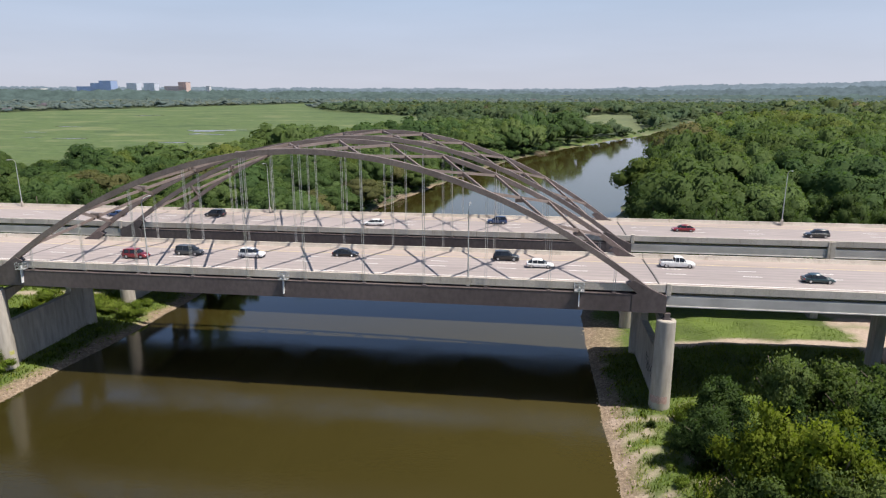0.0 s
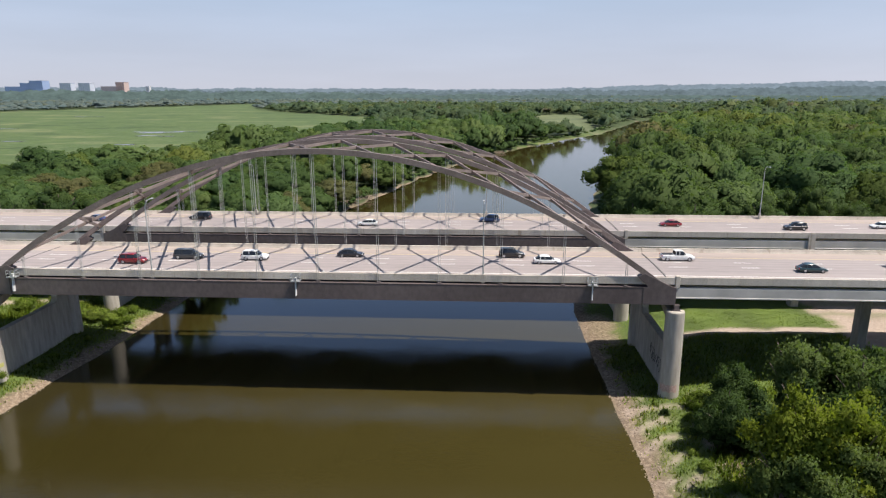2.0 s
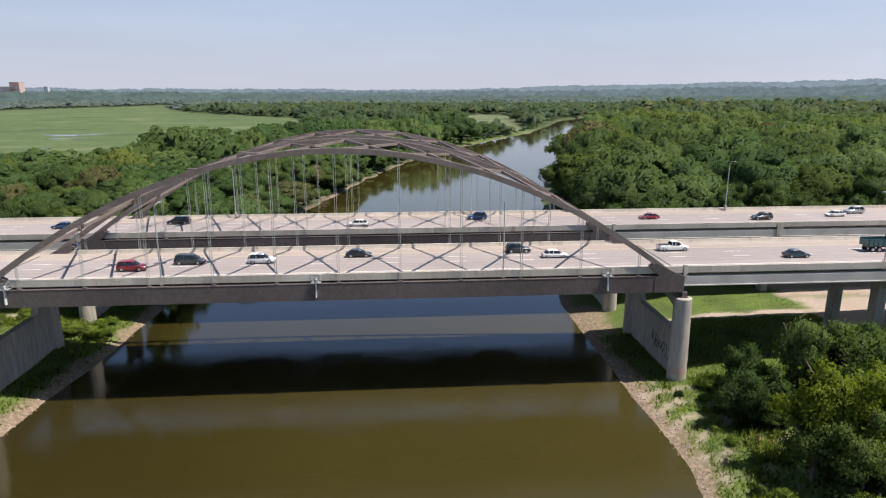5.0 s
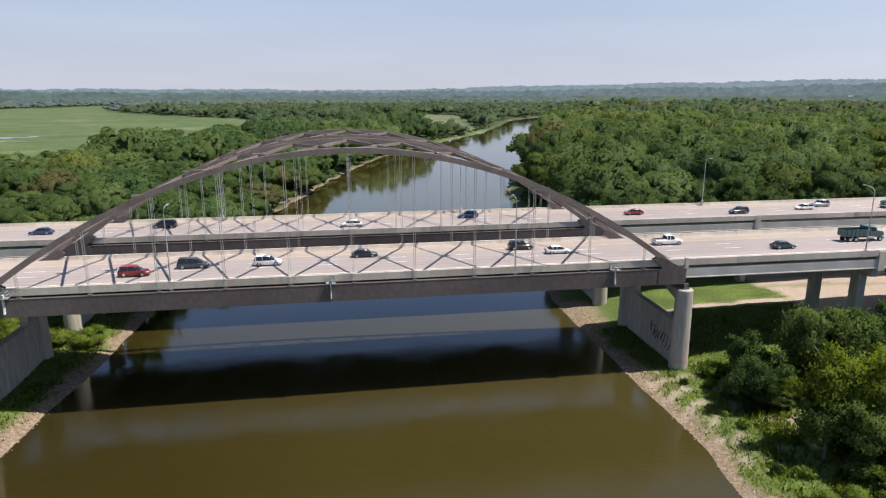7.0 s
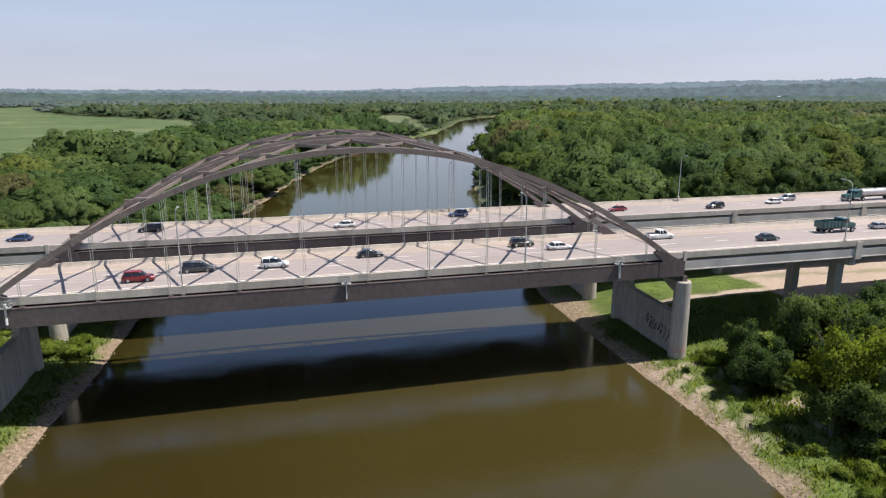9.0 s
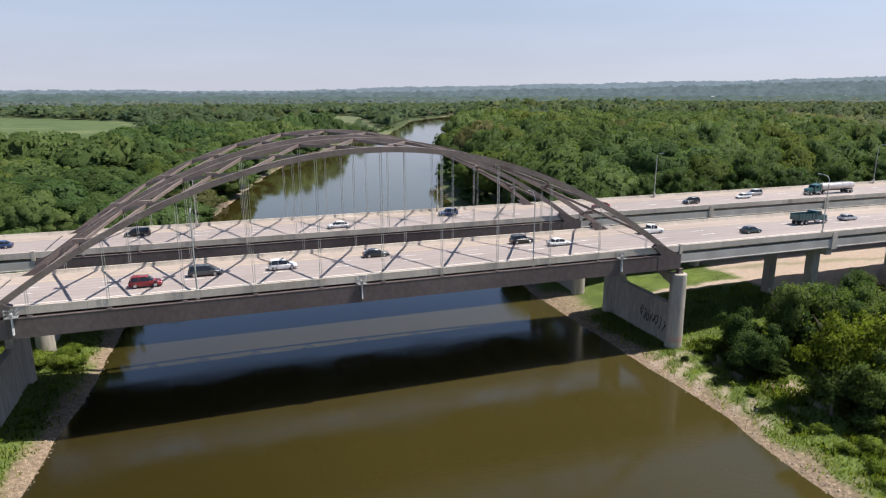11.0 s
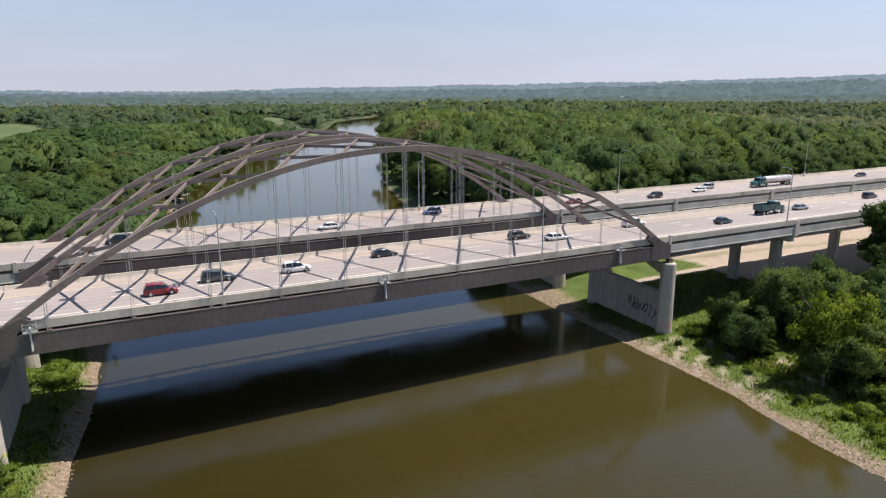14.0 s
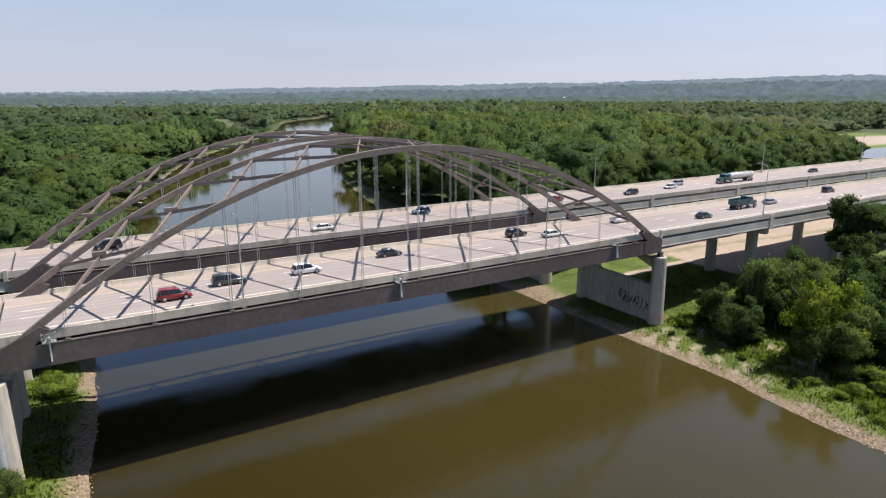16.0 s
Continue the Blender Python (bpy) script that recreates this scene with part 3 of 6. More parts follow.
def arch_bridge(y, z, label):
    """A steel tied arch: two ribs, X bracing, tie girders, hangers and deck. Its axes: x along, y from the front rib's plane, z from the road."""
    b = thing("arch_bridge", MID, y, z, label, "bridge", "pair of arch bridges")
    apex = APEX - ROAD_Z

    def top(x):
        return apex - SAG * x * x

    for yy in (0.0, WIDE):
        s = Shape()
        xs = [-SPRING + 2 * SPRING * i / 46 for i in range(47)]
        for a, c in zip(xs, xs[1:]):
            k = 0.012
            s.bar((a - k, yy, top(a)), (c + k, yy, top(c)), 0.75, 0.86)
        part("arch_rib", s, STEEL, b, "curved box rib of weathered brown steel")
        for k in range(-5, 6):
            for dx in (-2.45, 2.45):
                x = k * NODE + dx
                if abs(x) < SPRING - 4:
                    g = Shape()
                    t = math.atan(-2 * SAG * x)
                    g.bar((x - 0.09 * math.cos(t), yy, top(x) - 0.09 * math.sin(t)), (x + 0.09 * math.cos(t), yy, top(x) + 0.09 * math.sin(t)), 0.79, 0.90)
                    part("splice_plate", g, STEEL, b)
        # tie girder with its end blocks that take the rib
        t = Shape().box(-SPRING - 0.4, yy - 0.45, -3.1, SPRING + 0.4, yy + 0.45, -0.35)
        part("tie_girder", t, TIE_STEEL, b, "deep dark brown steel tie girder")
        # added plate, closes the slot so no sun leaks onto the water
        inner = (0.5, 1.7) if yy < 5 else (WIDE - 1.7, WIDE - 0.5)
        part("deck_edge_plate", Shape().box(-SPRING, inner[0], -0.56, SPRING, inner[1], -0.5), TIE_STEEL, b)
        # flange in the darker steel: the slit's shade put into its colour
        e = Shape()
        e.box(-SPRING - 0.3, yy - 0.49, -0.35, SPRING + 0.3, yy + 0.49, -0.27)
        part("tie_flange", e, TIE_STEEL, b)
        for sx in (-1, 1):
            w = Shape().prism([(sx * (SPRING + 0.5), -3.1), (sx * (SPRING + 0.5), -0.4), (sx * (SPRING - 0.9), 0.15), (sx * (SPRING - 4.6), 0.95 + 1.0), (sx * (SPRING - 5.6), 1.4), (sx * (SPRING - 3.9), -0.2), (sx * (SPRING - 4.6), -0.45), (sx * (SPRING - 4.6), -3.1)], yy - 0.52, yy + 0.52)
            part("rib_foot", w, TIE_STEEL, b, "welded steel knuckle of rib and tie")
        for k in range(-5, 6):
            x = k * NODE + 1.2
            r = Shape().box(x - 0.03, yy - 0.463, -3.05, x + 0.03, yy + 0.463, -0.4)
            part("stiffener", r, TIE_STEEL, b)
        for k in range(-5, 6):
            x = k * NODE
            for dx in (-0.15, 0.15):
                h = Shape()
                for dy in (-0.32, -0.08) if yy < 5 else (0.08, 0.32):
                    h.rod((x + dx, yy + dy, -0.4), (x + dx, yy + dy, top(x) - 0.4), 0.025, k=6)
                part("hanger", h, CABLE, b, "pair of pale steel hanger ropes")
            sk = Shape().box(x - 0.34, yy - 0.42, -0.35, x + 0.34, yy + 0.42, -0.12)
            part("hanger_socket", sk, TIE_STEEL, b)
    # X bracing between the ribs
    for k in range(-5, 5):
        xa, xb = k * NODE, (k + 1) * NODE
        za, zb = top(xa) + 0.02, top(xb) + 0.02
        for (p, q) in (((xa, 0.4, za), (xb, WIDE - 0.4, zb)), ((xb, 0.4, zb), (xa, WIDE - 0.4, za))):
            d = (Vector(q) - Vector(p)) * 0.5
            for e, f in ((Vector(p), Vector(p) + d * 0.975), (Vector(q) - d * 0.975, Vector(q))):
                part("brace", Shape().bar(e, f, 0.26, 0.48), STEEL, b, "brown steel diagonal brace")
        c = Vector(((xa + xb) / 2, WIDE / 2, (za + zb) / 2))
        part("gusset", Shape().bar(c - Vector((0.9, 0, 0.9 * (za - zb) / NODE)), c + Vector((0.9, 0, -0.9 * (za - zb) / NODE)), 0.8, 0.60), STEEL, b)
    # floor beams and stringers
    for k in range(-5, 6):
        part("floor_beam", Shape().box(k * NODE - 0.2, 0.6, -2.4, k * NODE + 0.2, WIDE - 0.6, -0.46), TIE_STEEL, b)
    for sx in (-1, 1):
        part("floor_beam", Shape().box(sx * (SPRING - 0.8) - 0.25, 0.6, -2.6, sx * (SPRING - 0.8) + 0.25, WIDE - 0.6, -0.46), TIE_STEEL, b)
    for i in range(7):
        y0 = 2.6 + i * (WIDE - 5.2) / 6
        part("stringer", Shape().box(-SPRING + 0.6, y0 - 0.15, -1.35, SPRING - 0.6, y0 + 0.15, -0.46), TIE_STEEL, b)
    deck_parts(b, -SPRING - 0.4, SPRING + 0.4, WIDE, 4.925)
    lane_dashes(b, -SPRING, SPRING, WIDE)
    for sx in (-1, 1):
        part("expansion_joint", Shape().run([(1.7, -0.02), (WIDE - 1.7, -0.02), (WIDE - 1.7, 0.02), (WIDE / 2, 0.128), (1.7, 0.02)], sx * (SPRING + 0.2) - 0.12, sx * (SPRING + 0.2) + 0.12), BLACK, b, "dark rubber expansion joint")
    return b


def viaduct(x0, x1, y, z, bents, label):
    """An approach span run: slab, barriers and grey girders. Its axes: x from x0, y and z as the bridge's."""
    v = thing("approach_viaduct", x0, y, z, label, "viaduct", "approach viaducts")
    n = x1 - x0
    deck_parts(v, 0.0, n, WIDE, 4.95)
    lane_dashes(v, 0.0, n, WIDE)
    for i in range(6):
        yy = 0.46 + i * (WIDE - 0.92) / 5
        w = 0.32 if i in (0, 5) else 0.1  # the outer girders are boxes flush with the barrier
        s = Shape().run([(yy - 0.38, -2.25), (yy + 0.38, -2.25), (yy + 0.38, -2.08), (yy + w, -2.02), (yy + w, -0.66), (yy + 0.35, -0.56), (yy + 0.35, -0.46), (yy - 0.30, -0.46), (yy - 0.30, -0.56), (yy - w, -0.66), (yy - w, -2.02), (yy - 0.38, -2.08)], 0, n)
        part("girder", s, GREY_BEAM, v, "painted grey bridge girder")
    for ex in (0.35, n - 0.35):
        part("end_post", Shape().box(ex - 0.35, -0.02, -0.5, ex + 0.35, 0.62, 1.45), BARRIER, v, "pale concrete post at the barrier's end", soft=0.05)
    for bx in bents:
        part("cross_beam", Shape().box(bx - x0 - 0.15, 2.2, -1.9, bx - x0 + 0.15, WIDE - 2.2, -0.6), GREY_BEAM, v)
        for yy in (0.42,):
            part("pilaster", Shape().box(bx - x0 - 0.7, yy - 0.50, -2.6, bx - x0 + 0.7, yy + 0.35, 1.0), BARRIER, v, "pale concrete pilaster over the pier")
    return v


NEAR_Y, FAR_Y = 96.0, 132.0
near_bridge = arch_bridge(NEAR_Y, ROAD_Z, "brown steel tied-arch bridge over the river")
far_bridge = copy_thing(near_bridge, pose(MID, FAR_Y, ROAD_Z - 0.3))
END_L, END_R = MID - SPRING - 0.45, MID + SPRING + 0.45
BENTS_R, BENTS_L = [60, 99.3, 138.6, 178, 217, 256, 295, 334, 373, 412], [-132, -171, -210, -249, -288]
for yy, zz in ((NEAR_Y, ROAD_Z), (FAR_Y, ROAD_Z - 0.3)):
    viaduct(END_R, 430.0, yy, zz, BENTS_R, "long pale concrete motorway viaduct on grey girders")
    viaduct(-300.0, END_L, yy, zz, BENTS_L, "long pale concrete motorway viaduct on grey girders")


def river_pier(x, y):
    """Two round shafts joined by a thick wall, with bearings under the ties."""
    p = thing("river_pier", x, y, -2.0, "pale concrete river pier of two round shafts and a wall", "bridge pier", "river piers")
    for yy in (0.0, WIDE):
        s = Shape().rod((0, yy, 0), (0, yy, 16.95), 1.66, 1.46, 28)
        s.rod((0, yy, 16.95), (0, yy, 17.1), 1.46, 1.36, 28)
        part("shaft", s, PIER, p, smooth=True)
        part("bearing", Shape().prism([(-0.75, 17.1), (0.75, 17.1), (0.35, 17.5), (0.5, 18.1), (-0.5, 18.1), (-0.35, 17.5)], yy - 0.45, yy + 0.45), TIE_STEEL, p, "dark steel bridge bearing")
        e = 1 if yy < 5 else -1
        h = Shape()
        corners = [(yy + e * 1.2, 14.4), (yy + e * 1.2, 16.6), (yy + e * 6.4, 16.6), (yy + e * 6.4, 16.1)]
        h.v = [(sx, a, c) for sx in (-0.55, 0.55) for a, c in corners]
        h.f = [(0, 1, 2, 3), (7, 6, 5, 4)] + [(i, 4 + i, 4 + (i + 1) % 4, (i + 1) % 4) for i in range(4)]
        part("haunch", h, PIER, p, "sloping concrete haunch at the shaft's head")
    w = Shape()
    outline = [(0.8, 0.0), (WIDE - 0.8, 0.0), (WIDE - 0.8, 16.4), (WIDE - 4.6, 16.4), (WIDE - 4.6, 11.6), (WIDE - 5.2, 10.8), (2.0, 10.6), (1.5, 11.2), (0.8, 12.0)]
    w.v = [(sx, yy, zz) for sx in (-0.62, 0.62) for yy, zz in outline]
    k = len(outline)
    w.f = [tuple(range(k)), tuple(2 * k - 1 - i for i in range(k))] + [(i, k + i, k + (i + 1) % k, (i + 1) % k) for i in range(k)]
    part("pier_wall", w, PIER, p, "grey concrete wall between the shafts")
    return p


for x in (MID + SPRING + 0.8, MID - SPRING - 1.0):
    for y in (NEAR_Y, FAR_Y):
        river_pier(x, y)


def column_bent(x, y, foot):
    """A row of square columns under a cap beam."""
    b = thing("column_bent", x, y, foot, "grey concrete column row under a cap beam", "bridge pier", "approach piers")
    h = ROAD_Z - 2.6 - foot
    part("cap_beam", Shape().box(-0.75, 1.0, h - 1.5, 0.75, WIDE - 1.0, h), PIER, b, soft=0.06)
    for yy in (4.6, 15.6):
        part("column", Shape().box(-0.85, yy - 1.1, -1.5, 0.85, yy + 1.1, h - 1.5), PIER, b, soft=0.12)
    return b


for x in BENTS_R + BENTS_L:
    for y in (NEAR_Y, FAR_Y):
        column_bent(x, y, flat(x, y + 11) - 0.2)


def street_lamp(x, y, z, way, label):
    """A tall tapered pole with a bent arm."""
    l = thing("street_lamp", x, y, z, label, "street lamp", "street lamps")
    part("base", Shape().box(-0.26, -0.24, -0.6, 0.26, 0.24, 0.9), PIER, l, "stained concrete lamp base", soft=0.05)
    part("pole", Shape().rod((0, 0, 0.9), (0, 0, 11.2), 0.125, 0.075, 10), GALV, l, smooth=True)
    a = Shape()
    pts = [(0, 0, 11.2)] + [(0, way * 1.3 * (1 - math.cos(t)), 11.2 + 1.1 * math.sin(t)) for t in (0.3, 0.6, 0.9, 1.2, 1.5)] + [(0, way * 2.1, 12.36)]
    for p, q in zip(pts, pts[1:]):
        a.rod(p, q, 0.065, 0.06, 8)
    part("arm", a, GALV, l, smooth=True)
    part("lamp_head", Shape().prism([(-0.16, 12.28), (0.16, 12.28), (0.12, 12.44), (-0.12, 12.44)], way * 2.0, way * 2.75), GALV, l, "flat grey lamp head")
    return l


for x in (-63.7, -9.2):
    street_lamp(x, NEAR_Y + 0.3, ROAD_Z + 0.4, 1, "tall grey street lamp on the bridge's barrier")
for x in (56.5, 118.0, 180.0):
    street_lamp(x, NEAR_Y + 0.3, ROAD_Z + 0.5, 1, "tall grey street lamp on a viaduct pilaster")
for x in (-136.2, -65.8, -8.0):
    street_lamp(x, FAR_Y + WIDE - 1.0, ROAD_Z + 0.2, -1, "tall grey street lamp on the far barrier")
for x in (58.0, 144.0, 215.0):
    street_lamp(x, FAR_Y + WIDE - 0.8, ROAD_Z + 0.2, -1, "tall grey street lamp on the far barrier")


def sign_bracket(x, y, z):
    """A small railed platform with a navigation light hung on the barrier's outside."""
    b = thing("light_bracket", x, y, z, "small galvanised navigation light bracket on the barrier", "light bracket", "light brackets")
    part("arm", Shape().bar((0, 0.1, 0.3), (0, -0.15, -2.7), 0.46, 0.16, (1, 0, 0)), ALUMINIUM, b, "pale steel arm")
    part("platform", Shape().box(-0.75, -0.5, -0.32, 0.75, 0.7, -0.22), GALV, b)
    r = Shape()
    for px in (-0.72, 0, 0.72):
        for py in (-0.46, 0.66):
            r.bar((px, py, -0.25), (px, py, 0.85), 0.07, 0.07, (1, 0, 0))
    for h in (0.3, 0.85):
        for py in (-0.46, 0.66):
            r.bar((-0.75, py, h), (0.75, py, h), 0.06, 0.06)
        for px in (-0.72, 0.72):
            r.bar((px, -0.46, h), (px, 0.66, h), 0.06, 0.06)
    part("railing", r, GALV, b, "open grey railing")
    part("lamp_box", Shape().box(-0.18, -0.42, -0.2, 0.18, -0.1, 0.25), GALV, b, soft=0.03)
    return b


for x in (-87.1, -39.5, 8.1):
    sign_bracket(x, NEAR_Y - 0.62, ROAD_Z + 0.25)

# ---- woods ----
rng = np.random.default_rng(7)


def ball():
    """A twenty-sided ball: its corners and faces."""
    g = (1 + 5 ** 0.5) / 2
    v = np.array([(-1, g, 0), (1, g, 0), (-1, -g, 0), (1, -g, 0), (0, -1, g), (0, 1, g), (0, -1, -g), (0, 1, -g), (g, 0, -1), (g, 0, 1), (-g, 0, -1), (-g, 0, 1)]) / math.hypot(1, g)
    f = np.array([(0, 11, 5), (0, 5, 1), (0, 1, 7), (0, 7, 10), (0, 10, 11), (1, 5, 9), (5, 11, 4), (11, 10, 2), (10, 7, 6), (7, 1, 8), (3, 9, 4), (3, 4, 2), (3, 2, 6), (3, 6, 8), (3, 8, 9), (4, 9, 5), (2, 4, 11), (6, 2, 10), (8, 6, 7), (9, 8, 1)])
    return v, f


BALL, BALL_FACES = ball()


def crown_cards(n, size, clumps, seed, small=(0.26, 0.44), spread=0.62, ragged=0.35, cores=True, core=0.95, loose=0.10, lobes=0):
    """A unit crown: overlapping leafy masses, each a solid heart under a ragged coat of small leaf sprays. Corners, tones and soft normals."""
    r = np.random.default_rng(seed)
    cen = r.normal(size=(clumps, 3))
    cen /= np.linalg.norm(cen, axis=1)[:, None]
    cen *= (r.uniform(0.1, 1.0, clumps) ** 0.5)[:, None] * spread
    if lobes:  # masses gathered on the ends of a few limbs, with gaps between
        limb = r.normal(size=(lobes, 3))
        limb[:, 2] = np.abs(limb[:, 2]) * 1.1 - 0.55
        limb /= np.linalg.norm(limb, axis=1)[:, None]
        limb *= r.uniform(0.75, 1.12, (lobes, 1))
        cen = limb[r.integers(0, lobes, clumps)] * (r.uniform(0.25, 1.0, clumps) ** 0.6)[:, None] * spread + r.normal(size=(clumps, 3)) * 0.13
    cen *= (1 + 0.22 * np.sin(3 * np.arctan2(cen[:, 1], cen[:, 0]) + seed))[:, None]
    cen[:, 2] = cen[:, 2] * 0.85
    rad = r.uniform(small[0], small[1], clumps)
    rad[0], cen[0] = 0.5, (0, 0, 0.0)
    which = r.choice(clumps, n, p=rad ** 2 / (rad ** 2).sum())
    d = r.normal(size=(n, 3))
    d[:, 2] = np.abs(d[:, 2]) - 0.5 * r.random(n)
    d /= np.linalg.norm(d, axis=1)[:, None]
    rr = rad[which] * (1.06 - 0.22 * r.random(n) ** 2 + loose * r.normal(size=n) * ragged)
    c = cen[which] + d * rr[:, None] * np.array([1, 1, 0.85])
    nrm = d + r.normal(size=(n, 3)) * (0.25 + ragged)
    nrm /= np.linalg.norm(nrm, axis=1)[:, None]
    t = np.cross(nrm, r.normal(size=(n, 3)))
    t /= np.linalg.norm(t, axis=1)[:, None]
    b = np.cross(nrm, t)
    s = size * r.uniform(0.55, 1.4, n)[:, None]
    v = np.stack([c + t * s, c - t * s * 0.5 + b * s * 0.85, c - t * s * 0.5 - b * s * 0.85], 1).reshape(-1, 3)
    shade = 0.20 * r.random(clumps)
    tone = np.repeat(shade[which], 3)
    out = c / np.linalg.norm(c, axis=1)[:, None]
    soft = d * 0.6 + out * 0.4 + nrm * 0.5 * ragged
    soft /= np.linalg.norm(soft, axis=1)[:, None]
    soft = np.repeat(soft, 3, axis=0)
    if cores:
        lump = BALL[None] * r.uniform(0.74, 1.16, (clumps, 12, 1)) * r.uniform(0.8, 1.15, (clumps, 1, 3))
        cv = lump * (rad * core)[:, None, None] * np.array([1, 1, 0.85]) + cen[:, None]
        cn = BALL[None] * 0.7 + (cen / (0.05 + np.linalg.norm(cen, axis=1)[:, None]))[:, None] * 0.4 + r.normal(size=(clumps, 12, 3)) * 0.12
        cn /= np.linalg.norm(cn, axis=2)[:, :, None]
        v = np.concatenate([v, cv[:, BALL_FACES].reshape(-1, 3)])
        # hearts toned a little darker: shade inside the crown put into the colour
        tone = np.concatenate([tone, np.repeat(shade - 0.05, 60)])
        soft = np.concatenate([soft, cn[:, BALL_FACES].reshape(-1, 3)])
    return v, tone, soft


def dome_cards(n, size, clumps, seed, bulge=0.30):
    """A unit forest crown: a round dome of billowing leafy masses over one heart, inner shade put into its darker tone.
    Corners, tones and soft normals.
    """
    r = np.random.default_rng(seed)
    k = np.arange(clumps) + 0.5
    z = 1 - 1.30 * k / clumps
    a = k * 2.39996 + r.uniform(-0.5, 0.5, clumps)
    w = np.sqrt(np.clip(1 - z * z, 0, 1))
    way = np.stack([w * np.cos(a), w * np.sin(a), z], 1)
    uneven = 1 + 0.16 * np.sin(2 * a + seed) + 0.12 * np.sin(3 * a + 2 * seed)
    cen = way * (r.uniform(0.50, 0.74, clumps) * uneven)[:, None]
    rad = bulge * r.uniform(0.75, 1.25, clumps)
    which = r.choice(clumps, n, p=rad ** 2 / (rad ** 2).sum())
    d = r.normal(size=(n, 3)) + way[which] * 1.1
    d /= np.linalg.norm(d, axis=1)[:, None]
    c = cen[which] + d * (rad[which] * r.uniform(0.86, 1.07, n))[:, None]
    nrm = d + r.normal(size=(n, 3)) * 0.5
    nrm /= np.linalg.norm(nrm, axis=1)[:, None]
    t = np.cross(nrm, r.normal(size=(n, 3)))
    t /= np.linalg.norm(t, axis=1)[:, None]
    b = np.cross(nrm, t)
    s = size * r.uniform(0.55, 1.4, n)[:, None]
    v = np.stack([c + t * s, c - t * s * 0.5 + b * s * 0.85, c - t * s * 0.5 - b * s * 0.85], 1).reshape(-1, 3)
    shade = 0.22 * r.random(clumps)
    soft = d * 0.55 + way[which] * 0.35 + nrm * 0.25
    soft = np.repeat(soft / np.linalg.norm(soft, axis=1)[:, None], 3, axis=0)
    lump = BALL[None] * r.uniform(0.86, 1.12, (clumps, 12, 1))
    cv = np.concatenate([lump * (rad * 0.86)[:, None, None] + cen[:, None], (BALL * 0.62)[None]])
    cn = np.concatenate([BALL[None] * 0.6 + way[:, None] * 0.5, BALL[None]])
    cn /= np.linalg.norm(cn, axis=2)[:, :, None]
    # inner masses darker than their sprays, crown shade painted by tone
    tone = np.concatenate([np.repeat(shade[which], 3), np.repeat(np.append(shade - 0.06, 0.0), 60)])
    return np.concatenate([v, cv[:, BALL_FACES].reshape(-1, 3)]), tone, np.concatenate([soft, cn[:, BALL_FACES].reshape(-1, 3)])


def card_mesh(name, verts, tone, material, normals=None, hue=None):
    me = quick_mesh(name, verts, np.arange(len(verts)).reshape(-1, 3), material, normals is not None)
    if normals is not None:
        me.normals_split_custom_set_from_vertices(normals.astype(np.float32))
    a = me.attributes.new("tone", "FLOAT", "POINT")
    a.data.foreach_set("value", tone.astype(np.float32))
    h = me.attributes.new("hue", "FLOAT", "POINT")
    h.data.foreach_set("value", (np.full(len(verts), 0.45) if hue is None else hue).astype(np.float32))
    return me


def tree_kind(seed, height, width, cards, leaf, material, label, low=0.3, clumps=30, small=(0.2, 0.36), ragged=0.5, core=0.95, loose=0.10, hue=0.45, bright=0.12, lobes=9, name="tree"):
    """One tree: a tapered trunk with limbs under a ragged crown."""
    r = random.Random(seed)
    t = thing(name, 0, 0, 0, label, name)
    s = Shape()
    lean = (r.uniform(-0.04, 0.04) * height, r.uniform(-0.04, 0.04) * height)
    fork = (lean[0] * 0.5, lean[1] * 0.5, height * 0.42)
    s.rod((0, 0, -0.5), fork, 0.028 * height, 0.02 * height, 8, False)
    s.rod(fork, (lean[0], lean[1], height * 0.8), 0.02 * height, 0.006 * height, 7, False)
    for i in range(6):
        a = i * 1.05 + r.uniform(-0.3, 0.3)
        z = height * r.uniform(0.3, 0.55)
        s.rod((lean[0] * z / height, lean[1] * z / height, z), (math.cos(a) * width * 0.36, math.sin(a) * width * 0.36, z + height * r.uniform(0.12, 0.3)), 0.011 * height, 0.004 * height, 6, False)
    part("trunk", s, BARK, t)
    v, tone, nrm = crown_cards(cards, leaf, clumps, seed, small, 0.72, ragged, core=core, loose=loose, lobes=lobes)
    half = (1 - low) * height / 2
    v = v * np.array([width / 2, width / 2, half]) / 0.92 + np.array([lean[0], lean[1], low * height + half])
    ob = new("crown", card_mesh("crown", v, tone + bright, material, nrm, np.full(len(v), hue)))
    ob.parent = t
    return t


def drop_far(ob):
    """Take a pattern tree out of the scene, once its copies stand."""
    for o in (*ob.children_recursive, ob):
        bpy.data.objects.remove(o)


def in_view(x, y, margin=4.0):
    """Within the sweep of land that the flight overlooks."""
    a0 = np.degrees(np.arctan2(x, y))
    a1 = np.degrees(np.arctan2(x + 83, y - 9))
    return (a0 > -43 - margin) & (a1 < 66.5 + margin)


def scatter(x0, x1, y0, y1, step, seed):
    r = np.random.default_rng(seed)
    X, Y = np.meshgrid(np.arange(x0, x1, step), np.arange(y0, y1, step))
    X = X.ravel() + r.uniform(-0.48, 0.48, X.size) * step
    Y = Y.ravel() + r.uniform(-0.48, 0.48, Y.size) * step
    return X, Y


